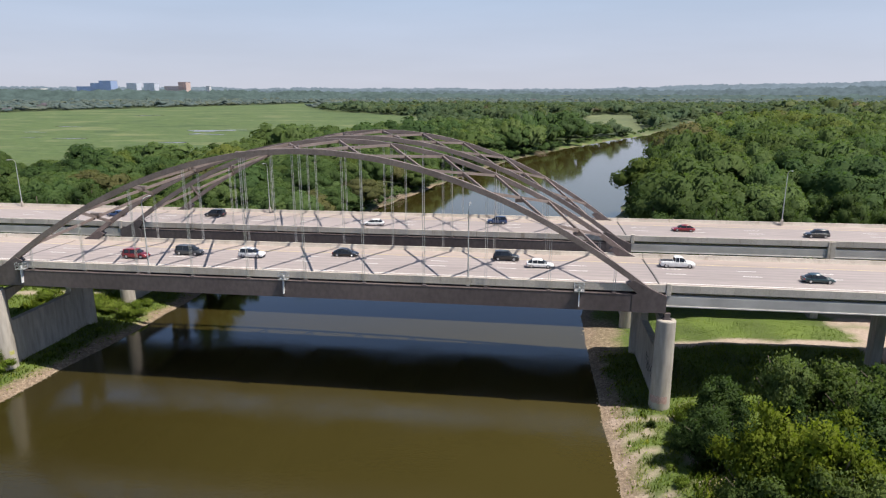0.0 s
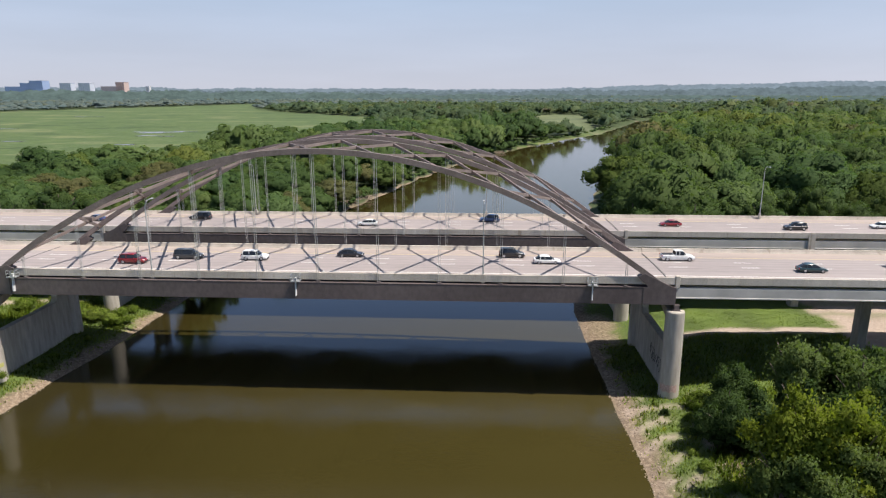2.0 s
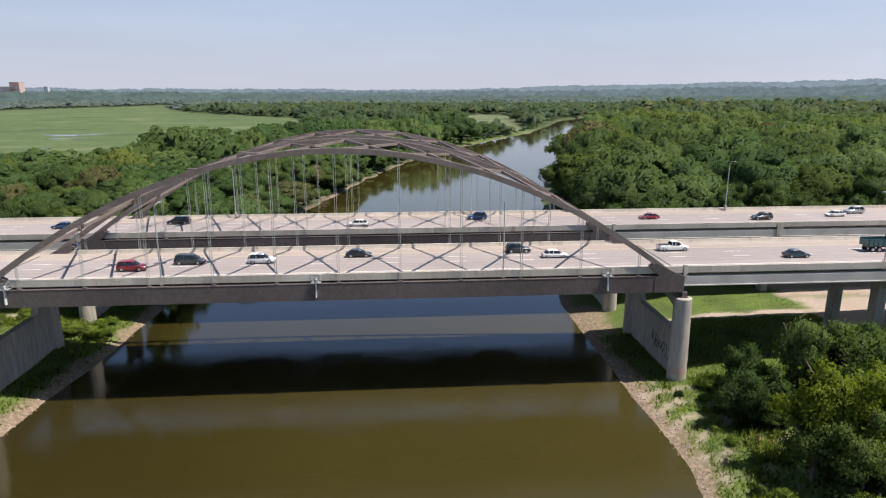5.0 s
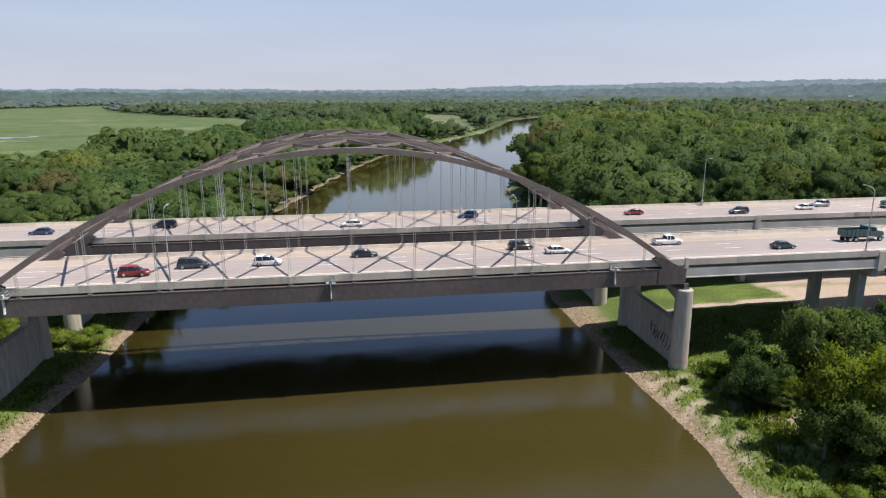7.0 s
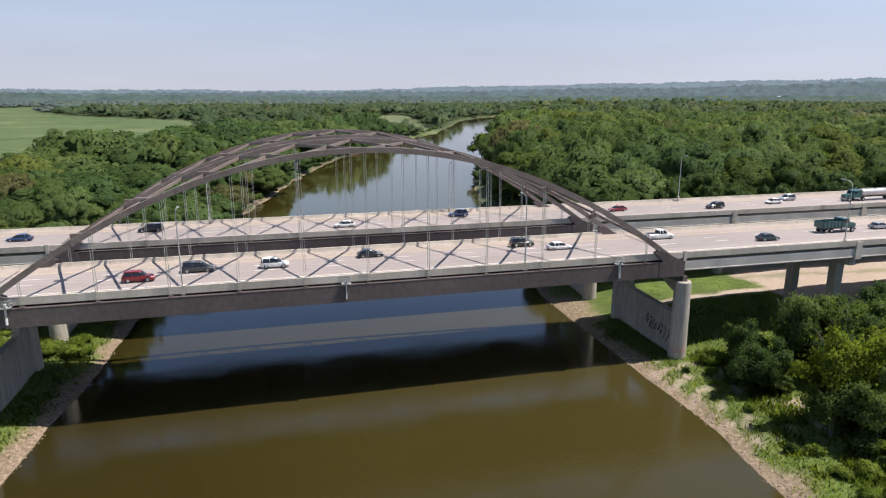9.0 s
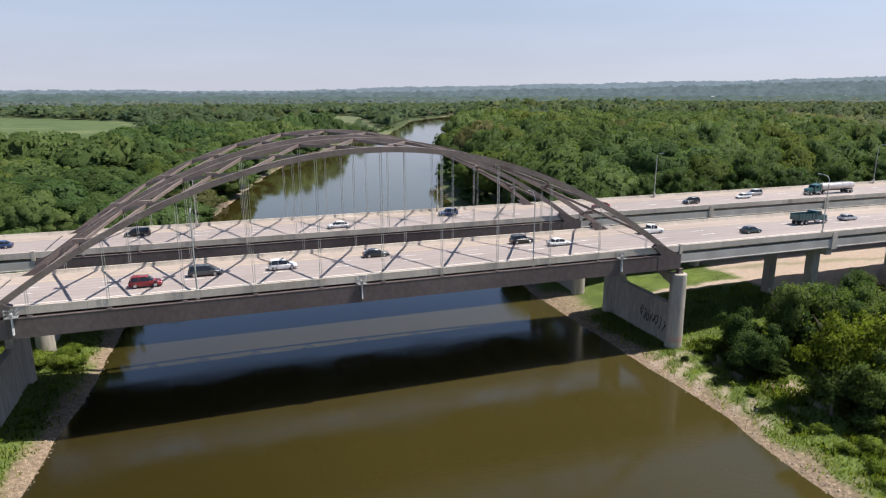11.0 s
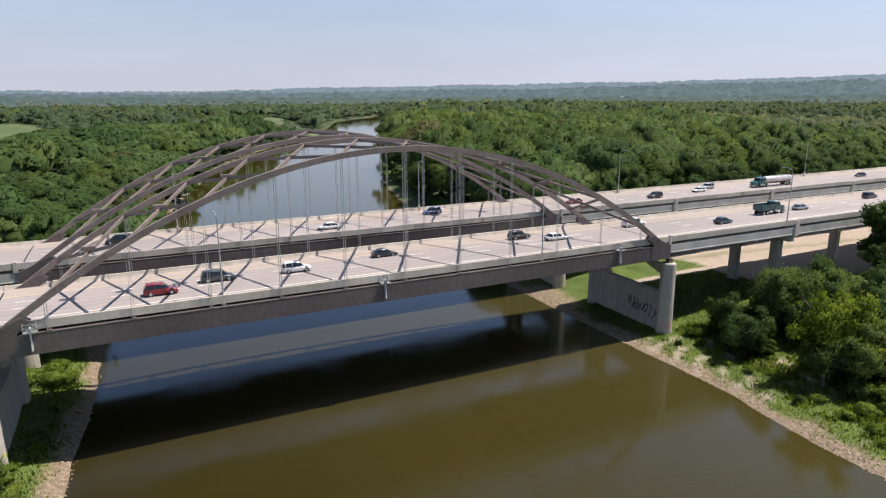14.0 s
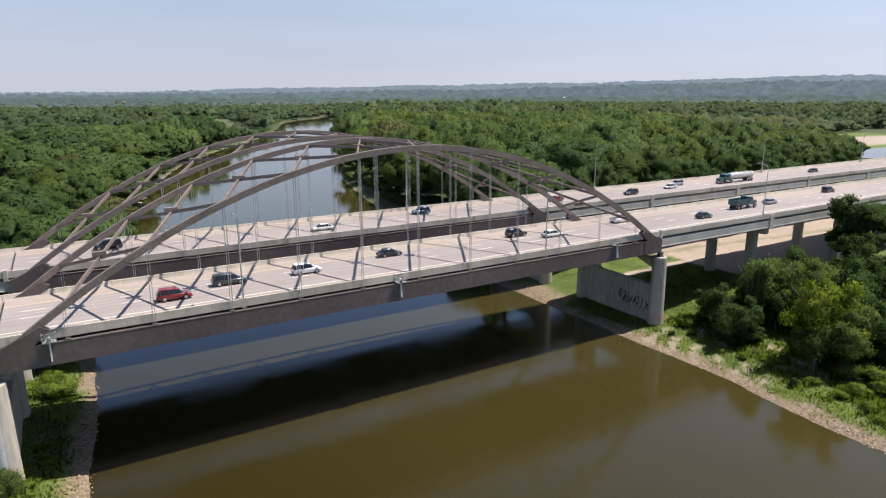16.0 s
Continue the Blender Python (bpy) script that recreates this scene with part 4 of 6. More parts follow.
def wooded(x, y, edge=3.0):
    """Where trees stand behind the bridges."""
    d = bank_distance(x, y)
    m = marsh_side(x, y)
    edge = np.where(x > np.interp(y, RBY, RBX) - 20, np.interp(y, [160, 300, 345, 381], [13.5, 14.5, 13.0, 7.0]), np.interp(y, [540, 620, 900], [edge - 1.0, 10.0, 8.0]))
    ok = (d > edge + 3 * fbm(x, y, 40, 21)) & ~(((x + 83) / (y - 9) > 2.02) & (y < 430)) & (m < 0) & in_view(x, y) & (y > 159)
    clearing = (np.abs(y - 1090) < 310) & (np.abs(x - 90 - 0.13 * (y - 800)) < 46)
    flats = ((x - 575) / 200) ** 2 + ((y - 325) / 100) ** 2 < 1
    return ok & ~clearing & ~flats


def eastward(x, y):
    """Metres beyond the edge of the tall woods, into the open scrub of the eastern valley."""
    return x - np.interp(y, [168, 251, 345, 481, 669, 1036, 1522, 2422], [300, 366, 418, 499, 617, 831, 1048, 1369])


def forest(name, X, Y, high, wide, cards, leaf, kinds, seed, label, material=LEAF, clumps=8, bulge=0.30, calm=0.1, lift=0.0, patchy=0.0):
    """Many trees too many to count, as one mesh of leaf clumps."""
    r = np.random.default_rng(seed)
    Z = land(X, Y)
    pats = [dome_cards(cards, leaf / (wide * 0.5), clumps, seed * 10 + i, bulge) for i in range(kinds)]
    which = r.integers(0, kinds, len(X))
    hs = high * r.uniform(0.80, 1.14, len(X)) * (1 + 0.20 * fbm(X, Y, 75, 31) + 0.14 * fbm(X, Y, 310, 35))
    hs = hs * np.where(X > np.interp(Y, RBY, RBX), 1.12, np.interp(Y, [300, 420, 520], [0.70, 0.74, 0.84]) + 0.46 * smooth(440, 540, Y) * smooth(820, 720, Y) * np.exp(-(bank_distance(X, Y) / 55.0) ** 2))  # the woods on the outer bank stand taller
    hs = hs * np.where((X < np.interp(Y, LBY, LBX)) & (Y < 460), 0.95 + 0.42 * fbm(X, Y, 85, 39), 1.0)  # scrub and taller clumps by the marsh
    hs = hs * (1 - 0.30 * smooth(-45, -5, marsh_side(X, Y)) * smooth(540, 620, Y))  # lower towards the open marsh
    hs = hs * (1 + 0.5 * np.exp(-((X + 125) ** 2 + (Y - 420) ** 2) / 48.0 ** 2))  # a tall stand at the marsh's edge
    hs = hs * (1 + 0.20 * np.exp(-((X - np.interp(Y, RBY, RBX) - 22) / 34.0) ** 2) * smooth(290, 350, Y) * smooth(760, 620, Y))  # raised along the outer bank to cover the far reach in the camera's view
    hs = hs * (1 - 0.5 * np.exp(-((X - 75) / 45.0) ** 2) * smooth(600, 690, Y) * smooth(830, 790, Y))  # lowered before the meadow so it shows in the camera's view
    east = smooth(-25, 35, eastward(X, Y) + 25 * fbm(X, Y, 120, 41))
    hs = hs * (1 - east * (0.42 - 0.35 * fbm(X, Y, 140, 42)))
    stand = smooth(-0.12, 0.25, fbm(X, Y, 190, 44))  # tall dark stands between lower, paler growth
    hs = hs * (1 - patchy * (0.45 - 0.85 * stand))
    ws = wide * r.uniform(0.62, 1.32, len(X)) * (hs / high) ** 0.4
    rot = r.uniform(0, 2 * math.pi, len(X))
    base = np.clip(0.21 + lift + patchy * (0.16 - 0.30 * stand) + 0.13 * r.normal(size=len(X)) + 0.20 * fbm(X, Y, 130, 33) + 0.08 * fbm(X, Y, 37, 34), 0.0, 0.85)
    hue = np.clip(0.40 + 0.15 * r.normal(size=len(X)) + 0.16 * fbm(X, Y, 95, 37) + 0.20 * fbm(X, Y, 420, 36), 0, 0.85)
    hue = np.clip(hue + 0.10 * east - 0.10 * (X < np.interp(Y, LBY, LBX)), 0, 0.80)
    hue[(r.random(len(X)) < 0.004 + np.where((X < -60) & (Y < 430), 0.4, 0.16) * (fbm(X, Y, 60, 38) > np.where((X < -60) & (Y < 430), 0.45, 0.66)))] = 1.0
    vs, ts, ns, us = [], [], [], []
    for i in range(kinds):
        j = np.where(which == i)[0]
        if len(j) == 0:
            continue
        pv, pt, pn = pats[i]
        c, s = np.cos(rot[j])[:, None], np.sin(rot[j])[:, None]
        w = ws[j][:, None] * 0.54
        half = hs[j] * 0.48
        x = (pv[None, :, 0] * c - pv[None, :, 1] * s) * w + X[j][:, None]
        y = (pv[None, :, 0] * s + pv[None, :, 1] * c) * w + Y[j][:, None]
        z = pv[None, :, 2] * half[:, None] / 0.92 + (Z[j] + hs[j] - half)[:, None]
        vs.append(np.stack([x, y, z], 2).reshape(-1, 3))
        nx_, ny_ = pn[None, :, 0] * c - pn[None, :, 1] * s, pn[None, :, 0] * s + pn[None, :, 1] * c
        ns.append(np.stack([nx_, ny_, np.broadcast_to(pn[None, :, 2] + calm, nx_.shape)], 2).reshape(-1, 3))
        ts.append((base[j][:, None] + pt[None, :]).ravel())
        us.append(np.repeat(hue[j], len(pt)))
    ob = new(name, card_mesh(name, np.concatenate(vs), np.concatenate(ts), material, np.concatenate(ns), np.concatenate(us)))
    return tagged(ob, label, "woods", kind="stuff")


# leaf colours with distance haze mixed in, for the eastern and farther woods
LEAF_HAZED_YELLOW = leaf_material("hazed_yellow_green_leaves", (0.080, 0.104, 0.050), (0.128, 0.154, 0.078), (0.176, 0.200, 0.104))
LEAF_HAZED_MID = leaf_material("hazed_mid_green_leaves", (0.062, 0.092, 0.046), (0.102, 0.138, 0.068), (0.150, 0.186, 0.094))
# single trees along the forest's front edge, behind the bridges
TREE_LABEL = "broad-leaved green tree at the front of the woods"
patterns = [tree_kind(40 + i, h, w, 6500, 0.026, LEAF, TREE_LABEL, 0.02, 60, (0.11, 0.28), 0.6, 0.85, 0.16, u) for i, (h, w, u) in enumerate([(22, 16, 0.4), (25, 18, 0.25), (19, 15, 0.7), (24, 15, 0.5), (17, 14, 0.15), (26, 19, 0.45), (13, 14, 0.75)])]
fx, fy = scatter(-230, 260, 168, 198, 10.4, 51)
keep = wooded(fx, fy, 4.0)
for i, (x, y) in enumerate(zip(fx[keep], fy[keep])):
    k = copy_thing(patterns[rng.integers(0, 7)], pose(x, y, flat(x, y) - 0.3, 0, 0, rng.uniform(0, 360)) @ Matrix.Scale((rng.uniform(0.78, 1.05) if x > -20 else rng.uniform(0.42, 0.88)), 4))
    tagged(k, TREE_LABEL, "tree", "front trees of the woods")
for p in patterns:
    drop_far(p)

fx, fy = scatter(-340, 420, 194, 330, 15.5, 52)
keep = wooded(fx, fy)
forest("woods", fx[keep], fy[keep], 22.0, 24.5, 3600, 0.42, 8, 2, "dense broad-leaved green woods along the river", clumps=30, bulge=0.24, calm=0.3, lift=0.04)
fx, fy = scatter(-110, 330, 160, 900, 4.2, 60)
keep = in_view(fx, fy) & (bank_distance(fx, fy) > np.where((fx > np.interp(fy, RBY, RBX) - 20) & (fy < 330), 6.0, np.interp(fy, [300, 420, 540, 600], [2.2, 2.0, 1.6, 6.0]))) & (bank_distance(fx, fy) < 13) & (marsh_side(fx, fy) < 0) & (fbm(fx, fy, 22, 71) > np.interp(fy, [520, 620], [-0.45, 0.2]))
forest("bushes", fx[keep], fy[keep], 4.6, 6.0, 70, 0.36, 6, 12, "low green bushes along the far river banks", clumps=4, bulge=0.4)
fx, fy = scatter(-330, 760, 330, 720, 17.5, 53)
keep = wooded(fx, fy) & (eastward(fx, fy) < 0)
# lift pales the leaf tone here: haze put into the colour
forest("woods", fx[keep], fy[keep], 22.0, 27.0, 860, 0.72, 9, 3, "dense broad-leaved green woods farther along the river", clumps=16, bulge=0.26, calm=0.8, lift=0.10)
fx, fy = scatter(420, 1100, 120, 330, 13, 54)
keep = wooded(fx, fy)
forest("woods", fx[keep], fy[keep], 20.0, 18.0, 160, 0.8, 5, 4, "yellow-green woods beside the viaduct, paled by painted haze", LEAF_HAZED_YELLOW, 10, 0.36, 0.5)
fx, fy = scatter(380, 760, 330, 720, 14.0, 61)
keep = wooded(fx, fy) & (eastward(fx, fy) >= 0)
forest("woods", fx[keep], fy[keep], 21.0, 20.0, 130, 0.8, 6, 13, "yellow-green woods on the valley floor, paled by painted haze", LEAF_HAZED_YELLOW, 8, 0.4, 0.5)
fx, fy = scatter(-700, 1900, 720, 1400, 19, 55)
keep = wooded(fx, fy)
forest("woods", fx[keep], fy[keep], 21.0, 30.0, 80, 1.6, 8, 5, "distant green woods in the valley, muted by painted haze", LEAF_HAZED_MID, 3, 0.4, calm=0.9, patchy=0.7)
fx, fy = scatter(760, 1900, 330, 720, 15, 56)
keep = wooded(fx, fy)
forest("woods", fx[keep], fy[keep], 21.0, 26.0, 60, 1.7, 8, 6, "distant green woods in the valley, muted by painted haze", LEAF_HAZED_MID, 3, 0.4, calm=0.9, patchy=0.7)
# palest leaf set: blue-grey haze painted into the far crowns
LEAF_HAZED_FAR = leaf_material("hazed_far_green_leaves", (0.118, 0.150, 0.140), (0.156, 0.190, 0.172), (0.190, 0.224, 0.196))
fx, fy = scatter(-600, 1900, 1400, 2050, 22, 62)
keep = wooded(fx, fy)
forest("woods", fx[keep], fy[keep], 22.0, 34.0, 30, 2.2, 8, 14, "distant green woods beyond the river bend, dulled by painted haze", LEAF_HAZED_MID, 3, 0.4, calm=1.4, patchy=0.3)
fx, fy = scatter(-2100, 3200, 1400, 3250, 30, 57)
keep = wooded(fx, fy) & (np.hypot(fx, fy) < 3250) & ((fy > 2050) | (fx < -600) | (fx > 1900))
forest("woods", fx[keep], fy[keep], 20.0, 38.0, 6, 2.6, 6, 7, "far woods on the valley floor, greyed by painted haze", LEAF_HAZED_FAR, 2, 0.5, calm=3.0, patchy=0.4)
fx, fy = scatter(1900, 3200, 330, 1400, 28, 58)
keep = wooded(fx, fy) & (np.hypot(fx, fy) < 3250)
forest("woods", fx[keep], fy[keep], 20.0, 38.0, 6, 2.6, 6, 8, "far woods on the valley floor, greyed by painted haze", LEAF_HAZED_FAR, 2, 0.5, calm=3.0, patchy=0.4)
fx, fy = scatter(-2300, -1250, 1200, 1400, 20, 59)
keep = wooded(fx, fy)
forest("woods", fx[keep], fy[keep], 17.0, 28.0, 14, 2.0, 6, 9, "far woods beyond the marsh, greyed by painted haze", LEAF_HAZED_FAR, 3, 0.35, calm=3.0)

# ---- distance ----


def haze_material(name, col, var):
    """Far wooded bluffs as a plain glowing backdrop, with the haze put into its colour."""
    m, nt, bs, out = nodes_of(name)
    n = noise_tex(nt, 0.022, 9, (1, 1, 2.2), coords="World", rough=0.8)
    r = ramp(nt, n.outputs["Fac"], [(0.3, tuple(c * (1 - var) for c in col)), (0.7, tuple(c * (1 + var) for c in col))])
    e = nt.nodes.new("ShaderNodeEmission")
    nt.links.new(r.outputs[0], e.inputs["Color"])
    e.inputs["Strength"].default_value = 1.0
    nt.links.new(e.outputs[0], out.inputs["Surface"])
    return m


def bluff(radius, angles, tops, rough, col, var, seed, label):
    """A glowing backdrop sheet for a far ridge, with a ragged wooded skyline."""
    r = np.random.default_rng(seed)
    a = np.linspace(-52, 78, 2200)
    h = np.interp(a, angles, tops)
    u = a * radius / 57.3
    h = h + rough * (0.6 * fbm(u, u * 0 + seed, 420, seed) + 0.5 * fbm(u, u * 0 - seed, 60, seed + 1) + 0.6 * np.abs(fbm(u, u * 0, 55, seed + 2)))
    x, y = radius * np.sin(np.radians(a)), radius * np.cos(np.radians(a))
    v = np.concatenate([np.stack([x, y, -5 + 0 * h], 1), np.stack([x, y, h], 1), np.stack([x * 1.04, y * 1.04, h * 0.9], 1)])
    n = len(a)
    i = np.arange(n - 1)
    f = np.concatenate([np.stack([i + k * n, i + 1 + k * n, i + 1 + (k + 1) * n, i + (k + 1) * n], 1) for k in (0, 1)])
    ob = new("backdrop", quick_mesh("backdrop", v, f, haze_material("hazed_bluff_glow", col, var)))
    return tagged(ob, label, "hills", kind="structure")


# three self-lit sheets, each farther one painted paler and bluer for haze
bluff(3350, [-52, -40, -30, -18, -8, 0, 20, 35, 50, 78], [62, 60, 58, 52, 42, 36, 32, 30, 36, 44], 14, (0.094, 0.130, 0.124), 0.42, 3, "glowing backdrop of a wooded valley side, haze in its colour")
bluff(4000, [-52, -38, -28, -10, 0, 10, 25, 40, 55, 78], [60, 62, 60, 56, 54, 60, 70, 90, 110, 120], 16, (0.112, 0.146, 0.164), 0.40, 5, "glowing backdrop of blue-green wooded bluffs, haze in its colour")
bluff(4700, [-52, -30, -15, 0, 8, 12, 20, 27, 36, 44, 52, 60, 78], [84, 82, 76, 72, 76, 90, 102, 113, 121, 128, 141, 154, 164], 13, (0.170, 0.214, 0.256), 0.24, 9, "glowing backdrop of bluffs on the horizon, painted pale blue as haze")


def far_facade(name, x, y, z, w, d, h, floors, bays, wall_col, glass_col, label):
    """A far office block with its window bands."""
    b = thing(name, x, y, z, label, "office building", "far office buildings")
    wall = plain("hazed_facade_" + label.split()[0], wall_col, 0.7)
    glass = plain("hazed_glass_" + label.split()[0], glass_col, 0.3)
    part("wall", Shape().box(0, 0, -40, w, d, h), wall, b)
    part("roof", Shape().box(-0.5, -0.5, h, w + 0.5, d + 0.5, h + 1.2), wall, b)
    me = Shape().box(0, -0.6, 0, w / bays * 0.8, 0.2, h / floors * 0.55).mesh("window", glass)
    for i in range(floors):
        for j in range(bays):
            piece("window", me, b, w / bays * (j + 0.1), 0, h / floors * (i + 0.25))
    return b


# wall and window colours lightened, distance haze painted into them
BLUE, GREYB, BRICKY, PALE = (0.29, 0.37, 0.56), (0.53, 0.56, 0.64), (0.56, 0.42, 0.38), (0.55, 0.55, 0.57)
DIM = (0.24, 0.33, 0.53)
k = 3880 / 4500
far_facade("office_building", -2716 * k, 3600 * k, 52, 88, 50, 28, 7, 8, BLUE, DIM, "blue glass office block in the distance")
far_facade("office_building", -2624 * k, 3600 * k, 52, 66, 55, 45, 11, 7, BLUE, DIM, "blue glass office tower in the distance")
far_facade("office_building", -2560 * k, 3590 * k, 52, 66, 55, 56, 13, 6, BLUE, DIM, "blue glass office tower in the distance")
far_facade("office_building", -2390 * k, 3600 * k, 52, 56, 40, 44, 10, 6, GREYB, (0.36, 0.42, 0.50), "grey glass tower in the distance")
far_facade("office_building", -2280 * k, 3600 * k, 52, 58, 40, 44, 10, 6, GREYB, (0.36, 0.42, 0.50), "grey glass tower in the distance")
far_facade("office_building", -2150 * k, 3600 * k, 52, 100, 45, 28, 7, 10, (0.46, 0.39, 0.39), (0.36, 0.33, 0.36), "dull red brick block in the distance")
far_facade("office_building", -2062 * k, 3600 * k, 50, 42, 45, 50, 11, 4, BRICKY, (0.38, 0.26, 0.24), "orange-red brick tower in the distance")
far_facade("office_building", -1890 * k, 3600 * k, 46, 18, 20, 34, 8, 2, PALE, (0.4, 0.42, 0.45), "pale slender tower in the distance")
far_facade("office_building", -3120 * k, 3560 * k, 52, 170, 50, 18, 3, 12, (0.62, 0.62, 0.62), (0.5, 0.52, 0.55), "white low hall in the distance")
for (ax, ay, ah, aw) in ((2375, 2774, 16, 42), (2440, 2715, 14, 60), (2330, 2812, 18, 34), (2756, 2382, 22, 70), (3085, 1910, 22, 50)):
    h = thing("house", ax, ay, flat(ax, ay), "white far house among trees on the valley side", "house", "far houses")
    WALLW = plain("white_wall", (0.62, 0.62, 0.60), 0.8)
    part("wall", Shape().box(0, 0, -15, aw, 20, ah * 0.8), WALLW, h)
    part("roof", Shape().prism([(-1.5, ah * 0.8), (aw + 1.5, ah * 0.8), (aw - 4, ah), (4, ah)], -1.5, 21.5), plain("pale_roof", (0.5, 0.5, 0.5), 0.7), h)

# shallow pools in the marsh
for i, (px, py, pw, ph) in enumerate(((-396, 752, 22, 15), (-372, 772, 12, 5), (-376, 690, 12, 6), (-350, 684, 9, 3), (-334, 567, 12, 4), (-470, 604, 14, 3), (-520, 610, 9, 2), (-790, 1250, 26, 8), (-640, 820, 16, 4), (-590, 700, 15, 3))):
    r = random.Random(i)
    ring = []
    for j in range(40):
        t = 2 * math.pi * j / 40
        w = 1 + 0.35 * math.sin(3 * t + i) + 0.25 * math.sin(5 * t + 2 * i) + 0.12 * r.uniform(-1, 1)
        ring.append((px + pw * w * math.cos(t), py + ph * w * math.sin(t)))
    zz = max(flat(x, y) for x, y in ring) + 0.04
    me = bpy.data.meshes.new("water_pool")
    me.from_pydata([(x, y, zz) for x, y in ring] + [(x, y, zz - 1.2) for x, y in ring], [], [tuple(range(40))] + [(j, j + 40, (j + 1) % 40 + 40, (j + 1) % 40) for j in range(40)])
    me.materials.append(WATER)
    tagged(new("water_pool", me), "shallow still pool in the green marsh", "pool", "marsh pools", "structure")
for (px, py, pw, ph) in ((470, 258, 80, 32),):
    ring = [(px + pw * (1 + 0.12 * math.sin(3 * t)) * math.cos(t), py + ph * (1 + 0.15 * math.sin(4 * t)) * math.sin(t)) for t in (2 * math.pi * j / 48 for j in range(48))]
    zz = max(flat(x, y) for x, y in ring) + 0.05
    me = bpy.data.meshes.new("water_pool")
    me.from_pydata([(x, y, zz) for x, y in ring] + [(x, y, zz - 1.5) for x, y in ring], [], [tuple(range(48))] + [(j, j + 48, (j + 1) % 48 + 48, (j + 1) % 48) for j in range(48)])
    me.materials.append(WATER)
    tagged(new("water_pool", me), "still backwater pool beyond the viaduct", "pool", kind="structure")

# ---- the near banks ----
def plant(kind, x, y, scale, turn):
    z = flat(x, y) - 0.25
    return copy_thing(kind, pose(x, y, z, 0, 0, turn) @ Matrix.Scale(scale, 4))


T_DARK = tree_kind(61, 12.0, 10.0, 16000, 0.038, LEAF, "dense dark-green bushy tree on the river bank", -0.04, 70, (0.10, 0.25), 0.9, 0.74, 0.35, 0.30, 0.03, lobes=13)
T_YEL = tree_kind(62, 13.0, 9.5, 16000, 0.036, LEAF_YELLOW, "yellow-green tree on the river bank", 0.0, 70, (0.09, 0.23), 0.95, 0.68, 0.40, 0.46, 0.14, lobes=14)
T_GREEN = tree_kind(68, 11.0, 8.5, 15000, 0.038, LEAF, "mid-green tree with sunlit outer leaves on the bank", -0.02, 66, (0.09, 0.23), 0.95, 0.68, 0.40, 0.52, 0.40, lobes=14)
T_WIL = tree_kind(63, 14.0, 7.5, 14000, 0.032, LEAF, "pale green willow-like tree beside the viaduct", 0.05, 60, (0.10, 0.24), 1.0, 0.7, 0.25, 0.46, 0.48, lobes=7)
T_BIG = tree_kind(64, 20.0, 14.0, 16000, 0.036, LEAF, "tall dark-green tree beside the viaduct", 0.30, 85, (0.09, 0.22), 0.85, 0.8, 0.25, 0.42, 0.04, lobes=15)
T_SHRUB = tree_kind(66, 4.2, 6.0, 5000, 0.05, LEAF, "dense dark-green shrub under the trees", -0.05, 40, (0.1, 0.28), 1.0, 0.75, 0.25, 0.50, 0.08, name="bush")
T_BUSH = tree_kind(65, 3.2, 5.0, 4600, 0.046, WEED, "low bright-green bush on the bank", -0.1, 40, (0.09, 0.27), 1.0, 0.7, 0.3, 0.33, 0.38, name="bush")
def plant_all(kind, spots):
    for i, (x, y, s) in enumerate(spots):
        plant(kind, x, y, s, (i * 137.5) % 360)


plant_all(T_DARK, ((23.6, 79.3, 0.64), (25.6, 82.4, 0.76), (28.1, 86.0, 0.80), (27.2, 79.2, 0.70), (35.5, 78.0, 0.80), (49, 85.5, 1.05), (42, 66, 1.0), (51, 72, 1.12), (36, 57, 0.85), (48, 59, 1), (58, 66, 1.1), (57, 88, 0.95), (66, 76, 1.1), (46, 48, 0.9), (56, 52, 1), (36.5, 69.5, 0.9), (39.5, 75.0, 0.95)))
plant_all(T_YEL, ((28.2, 67.2, 1.22), (34.5, 65.5, 1.0)))
plant_all(T_GREEN, ((25.0, 64.2, 1.0), (28.8, 60.5, 0.85), (33.5, 63, 1.0), (41.8, 79.4, 1.36), (46.5, 77, 1.2), (52, 80, 1.1)))
plant_all(T_WIL, ((33.8, 82.6, 1.22), (37.0, 84.5, 0.85), (44.0, 88.0, 0.85), (52, 93, 0.7), (66, 92, 0.8)))
plant_all(T_BIG, ((81, 85.5, 1.14), (72, 82, 0.8), (92, 82, 1), (76, 72, 0.95), (104, 84, 0.9), (88, 70, 1), (68, 60, 0.9), (80, 56, 1), (112, 76, 1)))
plant_all(T_SHRUB, ((27.6, 77.4, 0.8), (23.4, 79.5, 0.7), (24.6, 84.0, 0.7),  (25.0, 59.5, 0.9), (34, 61, 1.1), (37, 80, 1.1), (41, 73, 1.2), (39, 88, 1.0), (49, 80, 1.2), (44, 72, 1.2), (40, 61, 1.2), (30, 54, 0.9), (35, 51, 1), (52, 85, 1.1), (61, 84, 1.2), (55, 78, 1.2), (48, 66, 1.2), (40, 52, 1.1), (62, 72, 1.3), (62, 93, 0.9), (72, 92, 1), (84, 92.5, 1)))
plant_all(T_BUSH, ((24.4, 90.0, 0.85), (26.8, 91.5, 0.9), (29.5, 90.5, 0.9), (22.6, 87.0, 0.55), (21.0, 84.0, 0.4), (19.6, 78.5, 0.4), (20.6, 74.5, 0.5), (21.4, 70.0, 0.5), (20.2, 61.5, 0.6), (19.5, 57, 0.6), (22, 55.5, 0.8), (19, 52, 0.6), (22, 49, 0.9), (25, 52, 1), (28, 56, 1.1), (18.5, 46, 0.7), (26, 45, 1.1)))
